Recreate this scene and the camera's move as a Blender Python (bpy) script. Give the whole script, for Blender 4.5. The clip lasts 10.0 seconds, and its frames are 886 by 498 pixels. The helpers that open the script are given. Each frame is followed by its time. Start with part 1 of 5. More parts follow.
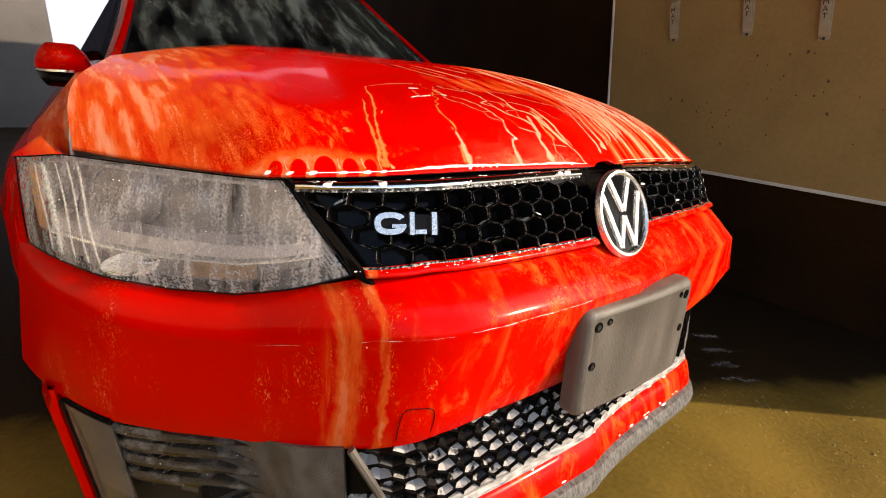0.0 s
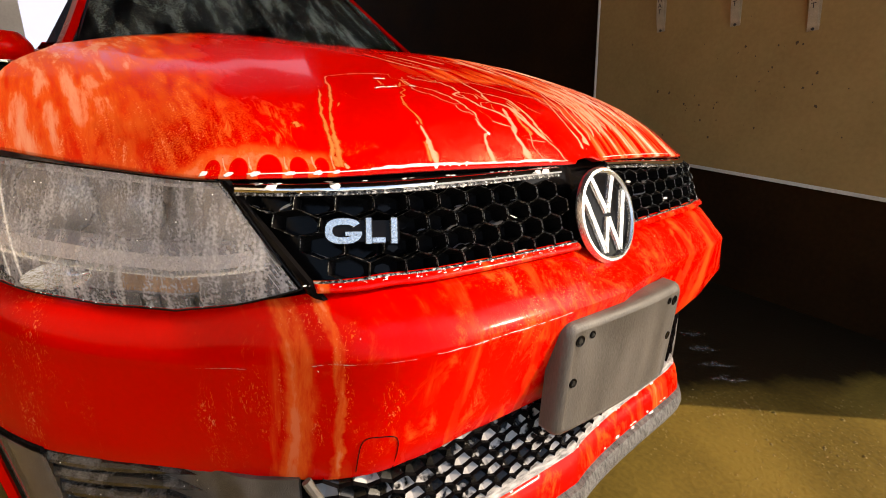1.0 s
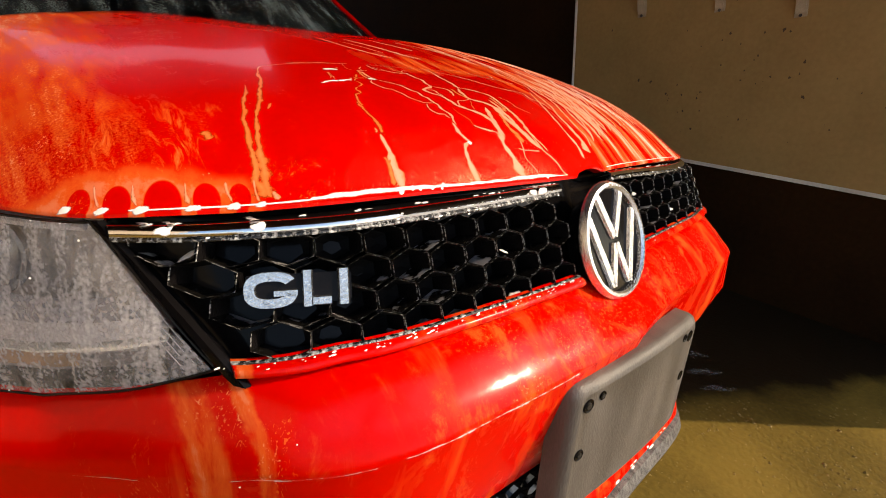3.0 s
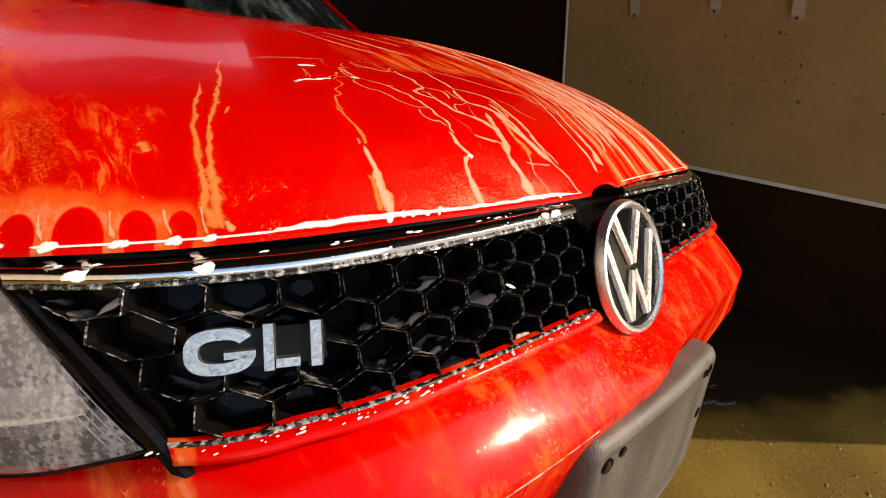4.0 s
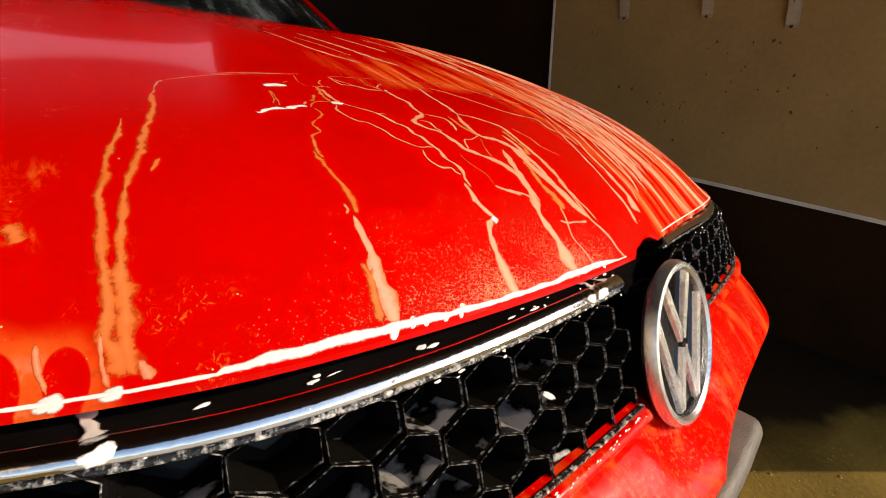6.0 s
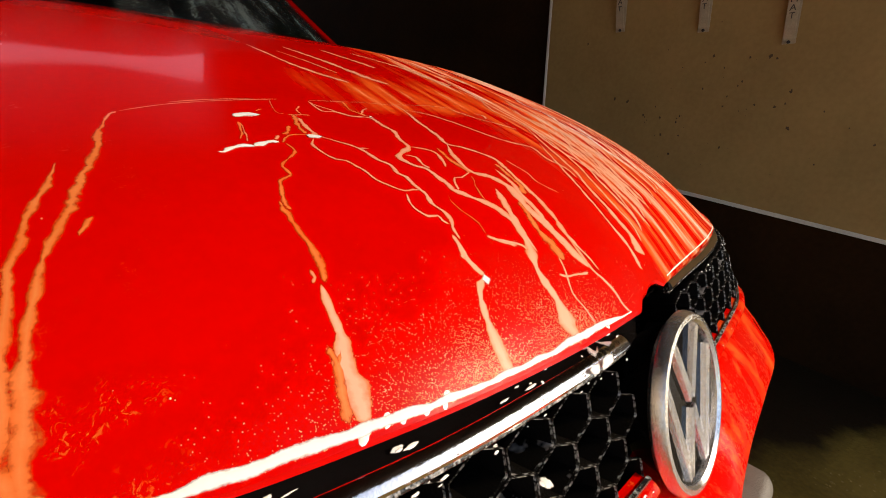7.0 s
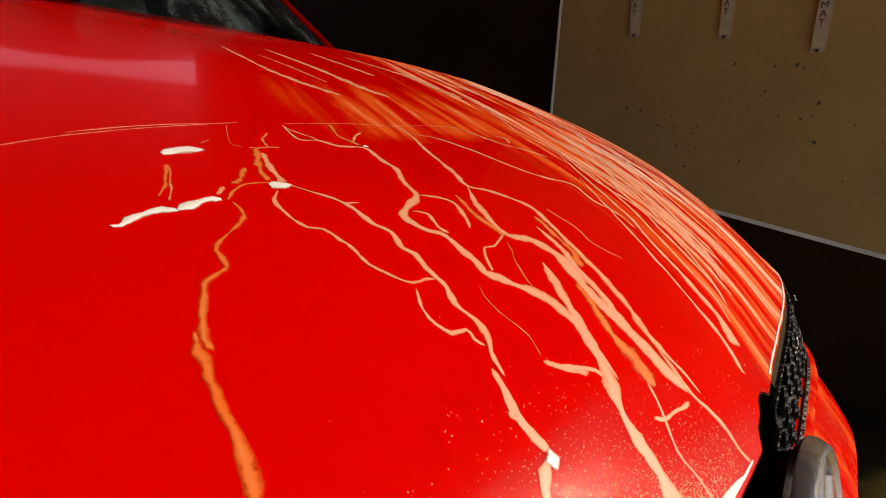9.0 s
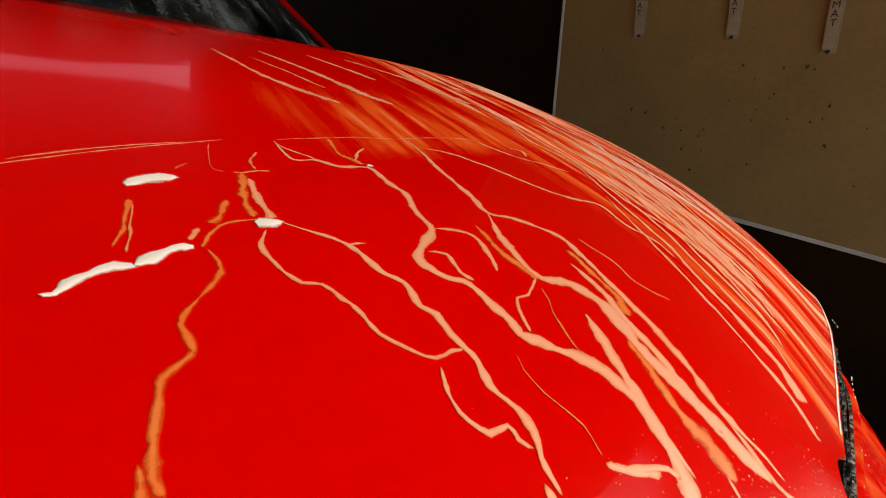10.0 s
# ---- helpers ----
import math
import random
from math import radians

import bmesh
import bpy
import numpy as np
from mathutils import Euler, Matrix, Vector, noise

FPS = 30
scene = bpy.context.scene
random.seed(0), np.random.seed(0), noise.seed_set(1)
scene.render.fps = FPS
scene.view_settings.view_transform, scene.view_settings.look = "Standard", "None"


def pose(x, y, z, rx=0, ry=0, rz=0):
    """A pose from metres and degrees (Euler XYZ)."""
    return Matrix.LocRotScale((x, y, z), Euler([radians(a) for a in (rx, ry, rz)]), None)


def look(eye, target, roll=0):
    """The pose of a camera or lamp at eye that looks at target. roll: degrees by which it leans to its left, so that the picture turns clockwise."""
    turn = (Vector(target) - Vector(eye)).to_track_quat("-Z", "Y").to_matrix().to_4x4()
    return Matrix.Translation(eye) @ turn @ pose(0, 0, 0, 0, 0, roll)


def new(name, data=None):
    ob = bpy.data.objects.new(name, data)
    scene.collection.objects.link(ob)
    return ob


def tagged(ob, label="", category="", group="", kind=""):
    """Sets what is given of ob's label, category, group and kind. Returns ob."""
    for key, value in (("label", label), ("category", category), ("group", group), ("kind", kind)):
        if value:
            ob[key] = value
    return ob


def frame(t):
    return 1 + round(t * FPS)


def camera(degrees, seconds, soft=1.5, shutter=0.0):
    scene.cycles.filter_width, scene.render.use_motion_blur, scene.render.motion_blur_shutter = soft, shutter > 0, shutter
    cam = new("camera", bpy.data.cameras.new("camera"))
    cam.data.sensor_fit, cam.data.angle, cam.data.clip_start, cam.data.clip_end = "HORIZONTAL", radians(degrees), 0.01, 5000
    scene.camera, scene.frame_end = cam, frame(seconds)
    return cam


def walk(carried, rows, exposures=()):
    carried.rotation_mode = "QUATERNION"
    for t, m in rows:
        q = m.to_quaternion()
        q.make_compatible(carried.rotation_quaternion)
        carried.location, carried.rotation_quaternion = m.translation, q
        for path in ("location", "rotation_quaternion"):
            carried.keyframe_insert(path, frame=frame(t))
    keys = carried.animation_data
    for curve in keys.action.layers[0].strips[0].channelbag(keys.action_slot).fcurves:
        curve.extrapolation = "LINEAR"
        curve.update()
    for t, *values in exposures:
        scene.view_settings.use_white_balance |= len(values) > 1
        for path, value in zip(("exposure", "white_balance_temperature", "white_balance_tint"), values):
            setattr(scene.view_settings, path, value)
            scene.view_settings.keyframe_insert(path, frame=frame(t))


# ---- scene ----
cam = camera(86.3, 10.0, 1.0)
PATH = [
    (0, (-0.684, -0.41, 0.894), (0.455, 1.097, 0.237), 3.7),
    (0.5, (-0.651, -0.391, 0.896), (0.505, 1.096, 0.225), 4.0),
    (1, (-0.617, -0.373, 0.891), (0.553, 1.1, 0.212), 3.7),
    (1.5, (-0.596, -0.341, 0.883), (0.594, 1.11, 0.192), 4.4),
    (2, (-0.574, -0.315, 0.886), (0.631, 1.119, 0.187), 4.5),
    (2.5, (-0.544, -0.283, 0.886), (0.681, 1.13, 0.178), 3.3),
    (3, (-0.518, -0.25, 0.898), (0.728, 1.138, 0.176), 4.0),
    (4.5, (-0.453, -0.146, 0.898), (0.859, 1.176, 0.17), 5.3),
    (5, (-0.442, -0.119, 0.905), (0.887, 1.183, 0.171), 5.6),
    (5.5, (-0.423, -0.09, 0.914), (0.924, 1.192, 0.177), 5.7),
    (6, (-0.407, -0.067, 0.919), (0.955, 1.2, 0.185), 6.3),
    (7.5, (-0.351, -0.014, 0.943), (1.036, 1.241, 0.237), 7.4),
    (8, (-0.332, 0.016, 0.937), (1.055, 1.274, 0.234), 7.7),
    (8.5, (-0.31, 0.046, 0.942), (1.08, 1.299, 0.235), 8.1),
    (9, (-0.289, 0.067, 0.945), (1.102, 1.319, 0.24), 7.9),
    (9.5, (-0.276, 0.091, 0.947), (1.12, 1.335, 0.236), 8.2),
    (10, (-0.262, 0.111, 0.949), (1.135, 1.356, 0.243), 8.0),
]
walk(cam, [(t, look(eye, target, roll)) for t, eye, target, roll in PATH],
     [(0, 0.90), (1.5, 0.80), (3, 0.66), (5, 0.53), (6, 0.46), (8, 0.34), (10, 0.20)])

# ---- light ----
SUN_WAY = Vector((0.561, -0.623, 0.545)).normalized()   # towards the sun
world = bpy.data.worlds.new("sky")
scene.world = world
world.use_nodes = True
wn = world.node_tree
sky = wn.nodes.new("ShaderNodeTexSky")
sky.sky_type = "NISHITA"
sky.sun_disc = False
sky.sun_elevation = math.asin(SUN_WAY.z)
sky.sun_rotation = math.atan2(SUN_WAY.x, SUN_WAY.y)
wn.links.new(sky.outputs[0], wn.nodes["Background"].inputs[0])
wn.nodes["Background"].inputs[1].default_value = 0.19
sun_data = bpy.data.lights.new("sun", "SUN")
sun_data.energy, sun_data.angle, sun_data.color = 2.7, radians(0.5), (1.0, 0.86, 0.68)
sun = new("sun", sun_data)
sun.matrix_world = look((6, -5, 6), Vector((6, -5, 6)) - SUN_WAY)
scene.view_settings.use_white_balance = True
scene.view_settings.white_balance_temperature = 7300


# ---- materials ----
def mat(name, base, rough=0.5, metal=0.0, coat=0.0, vary=0.25, scale=6.0, bump=0.15, bump_scale=120.0, stretch=(1, 1, 1), other=None, ior=1.45):
    """Principled surface with broad stains, fine grain and fine relief."""
    m = bpy.data.materials.new(name)
    m.use_nodes = True
    nt = m.node_tree
    N, L = nt.nodes, nt.links
    p = N["Principled BSDF"]
    tc = N.new("ShaderNodeTexCoord")
    mp = N.new("ShaderNodeMapping")
    mp.inputs["Scale"].default_value = stretch
    L.new(tc.outputs["Object"], mp.inputs[0])
    n1 = N.new("ShaderNodeTexNoise"); n1.inputs["Scale"].default_value = scale; n1.inputs["Detail"].default_value = 5
    n2 = N.new("ShaderNodeTexNoise"); n2.inputs["Scale"].default_value = bump_scale; n2.inputs["Detail"].default_value = 3
    L.new(mp.outputs[0], n1.inputs[0]); L.new(mp.outputs[0], n2.inputs[0])
    add = N.new("ShaderNodeMath"); add.operation = "MULTIPLY_ADD"
    L.new(n2.outputs[0], add.inputs[0]); add.inputs[1].default_value = 0.35; L.new(n1.outputs[0], add.inputs[2])
    ramp = N.new("ShaderNodeValToRGB")
    ramp.color_ramp.elements[0].position, ramp.color_ramp.elements[1].position = 0.42, 0.86
    dark = other or tuple(c * (1 - vary) for c in base)
    ramp.color_ramp.elements[0].color = (*dark, 1)
    ramp.color_ramp.elements[1].color = (*(min(1, c * (1 + vary * 0.6)) for c in base), 1)
    L.new(add.outputs[0], ramp.inputs[0]); L.new(ramp.outputs[0], p.inputs["Base Color"])
    r = N.new("ShaderNodeMapRange")
    r.inputs["To Min"].default_value, r.inputs["To Max"].default_value = max(0.02, rough - 0.12 * rough), min(1, rough + 0.2 * rough)
    L.new(n1.outputs[0], r.inputs[0]); L.new(r.outputs[0], p.inputs["Roughness"])
    p.inputs["Metallic"].default_value, p.inputs["Coat Weight"].default_value = metal, coat
    p.inputs["Coat Roughness"].default_value = 0.06
    p.inputs["IOR"].default_value = ior
    if bump:
        b = N.new("ShaderNodeBump"); b.inputs["Strength"].default_value = bump; b.inputs["Distance"].default_value = 0.004
        L.new(n2.outputs[0], b.inputs["Height"]); L.new(b.outputs[0], p.inputs["Normal"])
    return m


def paint_mat():
    """Red paint under clear coat, with soap film in runs, droplets and orange smears."""
    m = mat("red car paint", (0.66, 0.0016, 0.0009), 0.26, 0, 0.55, 0.10, 3, 0.0)
    nt = m.node_tree
    N, L = nt.nodes, nt.links
    p = N["Principled BSDF"]
    p.inputs["Specular IOR Level"].default_value = 0.14
    p.inputs["Coat IOR"].default_value = 1.37
    p.inputs["Coat Roughness"].default_value = 0.05
    red = p.inputs["Base Color"].links[0].from_socket
    tc = N.new("ShaderNodeTexCoord")
    sep = N.new("ShaderNodeSeparateXYZ"); L.new(tc.outputs["Object"], sep.inputs[0])

    def math_(op, a, b=None, c=None):
        n = N.new("ShaderNodeMath"); n.operation = op
        for k, v in enumerate((a, b, c)):
            if v is None:
                continue
            if isinstance(v, (int, float)):
                n.inputs[k].default_value = v
            else:
                L.new(v, n.inputs[k])
        return n.outputs[0]

    def ramp(v, lo, hi, a=0.0, b=1.0):
        n = N.new("ShaderNodeMapRange"); n.interpolation_type = "SMOOTHSTEP"
        n.inputs["From Min"].default_value, n.inputs["From Max"].default_value = lo, hi
        n.inputs["To Min"].default_value, n.inputs["To Max"].default_value = a, b
        L.new(v, n.inputs[0])
        return n.outputs[0]

    def noise_(vec, scale, detail=4, rough=0.55, dist=0.0):
        mp = N.new("ShaderNodeMapping"); mp.inputs["Scale"].default_value = vec
        L.new(tc.outputs["Object"], mp.inputs[0])
        n = N.new("ShaderNodeTexNoise"); n.inputs["Scale"].default_value = scale
        n.inputs["Detail"].default_value, n.inputs["Roughness"].default_value, n.inputs["Distortion"].default_value = detail, rough, dist
        L.new(mp.outputs[0], n.inputs[0])
        return n.outputs[0]

    X, Y, Z = sep.outputs
    hood = math_("MULTIPLY", ramp(Z, 0.735, 0.775), ramp(Y, 1.17, 1.13))
    # near side of the hood: a soft smear of film; far side: long runs; front face: upright runs
    warp = math_("MULTIPLY_ADD", noise_((1, 1, 1), 7, 4), 0.30, -0.15)
    xw = math_("ADD", X, warp)
    near = ramp(math_("MULTIPLY", xw, -1.0), 0.36, 0.52)
    smear = math_("MULTIPLY", near, ramp(math_("MULTIPLY_ADD", noise_((60, 9, 9), 1.0, 9, 0.70, 0.5), 0.42, math_("MULTIPLY_ADD", noise_((1, 1, 1), 420, 2, 0.6), 0.22, math_("MULTIPLY", noise_((6, 4, 4), 1.0, 5), 0.36))), 0.45, 0.69, 0.0, 0.76))
    slant = math_("MULTIPLY_ADD", Y, -0.28, X)
    cmb = N.new("ShaderNodeCombineXYZ")
    L.new(math_("MULTIPLY", slant, 34.0), cmb.inputs[0]); L.new(math_("MULTIPLY", Y, 2.4), cmb.inputs[1])
    nr = N.new("ShaderNodeTexNoise"); nr.inputs["Scale"].default_value = 1.0; nr.inputs["Detail"].default_value = 5; nr.inputs["Roughness"].default_value = 0.6
    L.new(cmb.outputs[0], nr.inputs[0])
    far = math_("MULTIPLY", ramp(slant, -0.03, 0.10), ramp(nr.outputs[0], 0.42, 0.62))
    far = math_("MAXIMUM", far, math_("MULTIPLY", ramp(math_("ADD", slant, math_("MULTIPLY", warp, 0.4)), 0.20, 0.30), ramp(nr.outputs[0], 0.40, 0.66, 0.02, 0.92)))
    back = math_("MULTIPLY", math_("MULTIPLY", math_("MULTIPLY", ramp(math_("MULTIPLY_ADD", warp, 0.25, Y), 0.355, 0.405), ramp(Y, 0.62, 0.46)), ramp(X, -0.12, 0.04)), ramp(nr.outputs[0], 0.40, 0.64, 0.05, 0.80))
    flame = math_("MULTIPLY", math_("MULTIPLY", ramp(noise_((80, 22, 22), 1.0, 9, 0.72, 0.9), 0.48, 0.68, 0.0, 0.50), ramp(math_("ABSOLUTE", math_("ADD", xw, 0.455)), 0.08, 0.03)), math_("MULTIPLY", ramp(Y, 0.12, 0.16), ramp(Y, 0.34, 0.24)))
    smear = math_("MAXIMUM", smear, flame)
    # paler towards the seam: soap film, plus the sky's reflection painted in
    smear = math_("MINIMUM", 1.0, math_("MULTIPLY_ADD", math_("MULTIPLY", ramp(math_("MULTIPLY", xw, -1.0), 0.46, 0.66), ramp(noise_((70, 7, 7), 1.0, 8, 0.7, 0.3), 0.40, 0.66)), 0.42, smear))
    pale = math_("MULTIPLY", ramp(math_("MULTIPLY_ADD", Y, 0.30, math_("MULTIPLY", xw, -1.0)), 0.56, 0.74), ramp(noise_((46, 5, 5), 1.0, 7, 0.62, 0.2), 0.34, 0.66, 0.16, 0.72))
    smear = math_("MAXIMUM", smear, pale)
    holes = None
    for xc, yc, rr in ((-0.498, 0.202, 0.0085), (-0.475, 0.183, 0.0100), (-0.447, 0.163, 0.0135), (-0.418, 0.149, 0.0100), (-0.395, 0.139, 0.0080)):
        d = math_("SQRT", math_("ADD", math_("POWER", math_("SUBTRACT", X, xc), 2.0), math_("POWER", math_("MULTIPLY", math_("SUBTRACT", Y, yc), 0.72), 2.0)))
        one = ramp(math_("MULTIPLY", d, 1 / rr), 0.92, 1.04)
        holes = one if holes is None else math_("MULTIPLY", holes, one)
    rim = math_("MULTIPLY", math_("MULTIPLY", ramp(X, -0.375, -0.395), ramp(math_("MULTIPLY_ADD", X, 0.62, math_("MULTIPLY_ADD", warp, 0.2, Y)), -0.073, -0.100)), 0.56)
    smear = math_("MULTIPLY", math_("MAXIMUM", smear, math_("MULTIPLY", rim, ramp(noise_((60, 40, 40), 1.0, 6, 0.7), 0.30, 0.60, 0.5, 1.0))), holes)
    on_hood = math_("MULTIPLY", hood, math_("MAXIMUM", math_("MAXIMUM", smear, far), math_("MULTIPLY", back, 0.9)))
    runs = noise_((26, 9, 1.5), 1.0, 6, 0.62, 0.3)
    broad = noise_((3.0, 1.5, 1.0), 1.7, 3)
    face = math_("MULTIPLY", math_("MULTIPLY", ramp(Z, 0.775, 0.735), ramp(X, -0.56, -0.46)), math_("MULTIPLY", ramp(runs, 0.50, 0.76), ramp(broad, 0.44, 0.64)))
    mott = math_("MULTIPLY", ramp(noise_((22, 16, 11), 1.0, 9, 0.72, 0.7), 0.48, 0.70, 0.0, 0.60), ramp(math_("ADD", X, math_("MULTIPLY_ADD", noise_((2, 2, 2), 2.0, 3), 0.5, -0.25)), -0.46, -0.30))
    face = math_("MAXIMUM", face, math_("MULTIPLY", mott, ramp(Z, 0.775, 0.735)))
    gold = math_("MULTIPLY", ramp(noise_((1, 1, 1), 240, 4, 0.7), 0.52, 0.66, 0.0, 0.62), math_("MULTIPLY", ramp(Z, 0.700, 0.690), ramp(Z, 0.585, 0.605)))
    face = math_("MAXIMUM", face, math_("MULTIPLY", gold, math_("MULTIPLY", ramp(noise_((9, 9, 9), 1.0, 5, 0.6), 0.40, 0.58), ramp(X, -0.36, -0.24))))
    xs = math_("ADD", X, math_("MULTIPLY_ADD", noise_((3, 3, 7), 3.0, 6), 0.03, -0.015))
    for x0, w, k in ((-0.458, 0.018, 0.75), (-0.424, 0.007, 0.80), (-0.285, 0.012, 0.36), (-0.17, 0.014, 0.36), (0.26, 0.02, 0.4), (0.36, 0.03, 0.5)):
        d = math_("ABSOLUTE", math_("SUBTRACT", xs, x0))
        one = math_("MULTIPLY", math_("MULTIPLY", ramp(d, w, w * 0.35), k), ramp(Z, 0.775, 0.735))
        face = math_("MAXIMUM", face, math_("MULTIPLY", one, ramp(noise_((40, 12, 4), 1.0, 8, 0.68, 0.4), 0.36, 0.62, 0.25, 1.0)))
    grit = ramp(noise_((1, 1, 0.45), 300, 3, 0.7, 1.2), 0.56, 0.64)
    gritzone = math_("MULTIPLY", ramp(noise_((4, 3, 2.5), 2.0, 3), 0.48, 0.62), ramp(noise_((34, 34, 5), 1.0, 3), 0.42, 0.60))
    film = math_("MINIMUM", 1.0, math_("MAXIMUM", math_("MAXIMUM", on_hood, math_("MULTIPLY", face, 0.72)), math_("MULTIPLY", math_("MULTIPLY", grit, gritzone), math_("MULTIPLY_ADD", math_("MULTIPLY", hood, ramp(X, -0.40, -0.26)), -0.62, 0.62))))
    tone = N.new("ShaderNodeValToRGB")
    e = tone.color_ramp.elements
    e[0].position, e[0].color = 0.0, (0.66, 0.0016, 0.0009, 1)
    e[1].position, e[1].color = 1.0, (0.86, 0.52, 0.42, 1)
    q = tone.color_ramp.elements.new(0.45); q.color = (0.78, 0.10, 0.015, 1)
    q = tone.color_ramp.elements.new(0.75); q.color = (0.82, 0.30, 0.17, 1)
    L.new(film, tone.inputs[0])
    mx = N.new("ShaderNodeMix"); mx.data_type = "RGBA"
    L.new(math_("MINIMUM", 1.0, math_("MULTIPLY", film, 4.0)), mx.inputs["Factor"]); L.new(red, mx.inputs["A"]); L.new(tone.outputs[0], mx.inputs["B"])
    L.new(mx.outputs["Result"], p.inputs["Base Color"])
    edge_zone = math_("MULTIPLY", hood, ramp(math_("MULTIPLY_ADD", noise_((1, 1, 1), 14, 4), 0.10, Y), 0.20, 0.11))
    shoulder = math_("MULTIPLY", math_("MULTIPLY", ramp(Z, 0.685, 0.672), ramp(Z, 0.615, 0.635)), ramp(noise_((30, 30, 30), 1.0, 6, 0.7), 0.36, 0.60, 0.15, 0.75))
    L.new(math_("MAXIMUM", ramp(film, 0.0, 0.6, 0.27, 0.10), math_("MAXIMUM", shoulder, math_("MULTIPLY", edge_zone, 0.60))), p.inputs["Coat Weight"])
    L.new(ramp(film, 0.0, 0.35, 0.03, 0.02), p.inputs["Specular IOR Level"])
    haze = math_("MULTIPLY", ramp(Z, 0.70, 0.67), ramp(noise_((9, 9, 9), 1.0, 5), 0.40, 0.62, 0.10, 0.20))
    L.new(math_("MAXIMUM", math_("MAXIMUM", haze, 0.05), math_("MULTIPLY", edge_zone, 0.10)), p.inputs["Coat Roughness"])
    L.new(ramp(film, 0.0, 0.5, 0.26, 0.6), p.inputs["Roughness"])
    # orange peel, and a rougher relief where suds have dried
    b = N.new("ShaderNodeBump"); b.inputs["Strength"].default_value = 0.34; b.inputs["Distance"].default_value = 0.0008
    fine = math_("MULTIPLY", noise_((1, 1, 1), 700, 3, 0.7), edge_zone)
    L.new(math_("ADD", fine, math_("MULTIPLY", film, 0.3)), b.inputs["Height"])
    L.new(b.outputs[0], p.inputs["Normal"]); L.new(b.outputs[0], p.inputs["Coat Normal"])
    return m


PAINT = paint_mat()
BLACK = mat("gloss black plastic", (0.006, 0.005, 0.005), 0.12, 0, 0.0, 0.4, 20, 0.03, 260, ior=1.20)
MATT = mat("matt black plastic", (0.022, 0.020, 0.018), 0.45, 0, 0, 0.4, 12, 0.2, 400, ior=1.36)
GREY = mat("grey textured plastic", (0.105, 0.090, 0.078), 0.42, 0, 0, 0.45, 26, 0.25, 500, (1, 1, 0.22))
CHROME = mat("chrome", (0.82, 0.82, 0.84), 0.12, 1.0, 0, 0.08, 40, 0.05, 200)
LEDGE = mat("wet black ledge", (0.006, 0.005, 0.005), 0.5, 0, 0, 0.4, 20, 0.05, 260, ior=1.1)
SILVER = mat("wet silver plastic", (0.80, 0.79, 0.80), 0.17, 0.9, 0.4, 0.28, 420, 0.16, 900)
CELL = mat("wet black honeycomb", (0.006, 0.005, 0.005), 0.3, 0, 0, 0.4, 60, 0.15, 400, ior=1.12)
# pale specks in the colour stand for glints on wet edges, and droplets
GLINT_RIM = mat("wet black rim with painted glints", (0.55, 0.53, 0.51), 0.2, 0, 0.5, 0.5, 190, 0.4, 620, other=(0.012, 0.011, 0.010))
GLINT_RIM.node_tree.nodes["Color Ramp"].color_ramp.elements[0].position = 0.66
GLINT_RIM.node_tree.nodes["Color Ramp"].color_ramp.elements[1].position = 0.90


def suds_mat(name, share):
    """Black plastic with pale suds lying on some of the facets."""
    m = bpy.data.materials.new(name)
    m.use_nodes = True
    N, L = m.node_tree.nodes, m.node_tree.links
    p = N["Principled BSDF"]
    p.inputs["Roughness"].default_value = 0.22
    tc = N.new("ShaderNodeTexCoord")
    oi = N.new("ShaderNodeObjectInfo")
    w = N.new("ShaderNodeMath"); w.operation = "MULTIPLY"; w.inputs[1].default_value = 40.0
    L.new(oi.outputs["Random"], w.inputs[0])
    n = N.new("ShaderNodeTexNoise"); n.noise_dimensions = "4D"; n.inputs["Scale"].default_value = 55.0; n.inputs["Detail"].default_value = 3
    L.new(tc.outputs["Object"], n.inputs["Vector"]); L.new(w.outputs[0], n.inputs["W"])
    r = N.new("ShaderNodeMapRange")
    r.inputs["From Min"].default_value, r.inputs["From Max"].default_value = 0.84 - share * 0.32, 0.93 - share * 0.32
    both = N.new("ShaderNodeMath"); both.operation = "MULTIPLY_ADD"; both.inputs[1].default_value = 0.36
    L.new(oi.outputs["Random"], both.inputs[0]); L.new(n.outputs[0], both.inputs[2])
    L.new(both.outputs[0], r.inputs[0])
    mx = N.new("ShaderNodeMix"); mx.data_type = "RGBA"
    mx.inputs["A"].default_value, mx.inputs["B"].default_value = (0.008, 0.007, 0.006, 1), (0.40, 0.375, 0.37, 1)
    L.new(r.outputs[0], mx.inputs["Factor"]); L.new(mx.outputs["Result"], p.inputs["Base Color"])
    return m


SUDS = suds_mat("black plastic with a few suds", 0.18)
MORE_SUDS = suds_mat("black plastic with many suds", 0.58)
SILL = mat("wet foamy sill", (0.50, 0.47, 0.46), 0.3, 0, 0.2, 0.5, 60, 0.5, 420, (0.6, 3, 3), other=(0.05, 0.046, 0.045))
LIP = mat("scuffed wet black plastic", (0.20, 0.19, 0.185), 0.4, 0, 0, 0.5, 160, 0.8, 700, (1, 0.5, 0.5), other=(0.015, 0.014, 0.013))


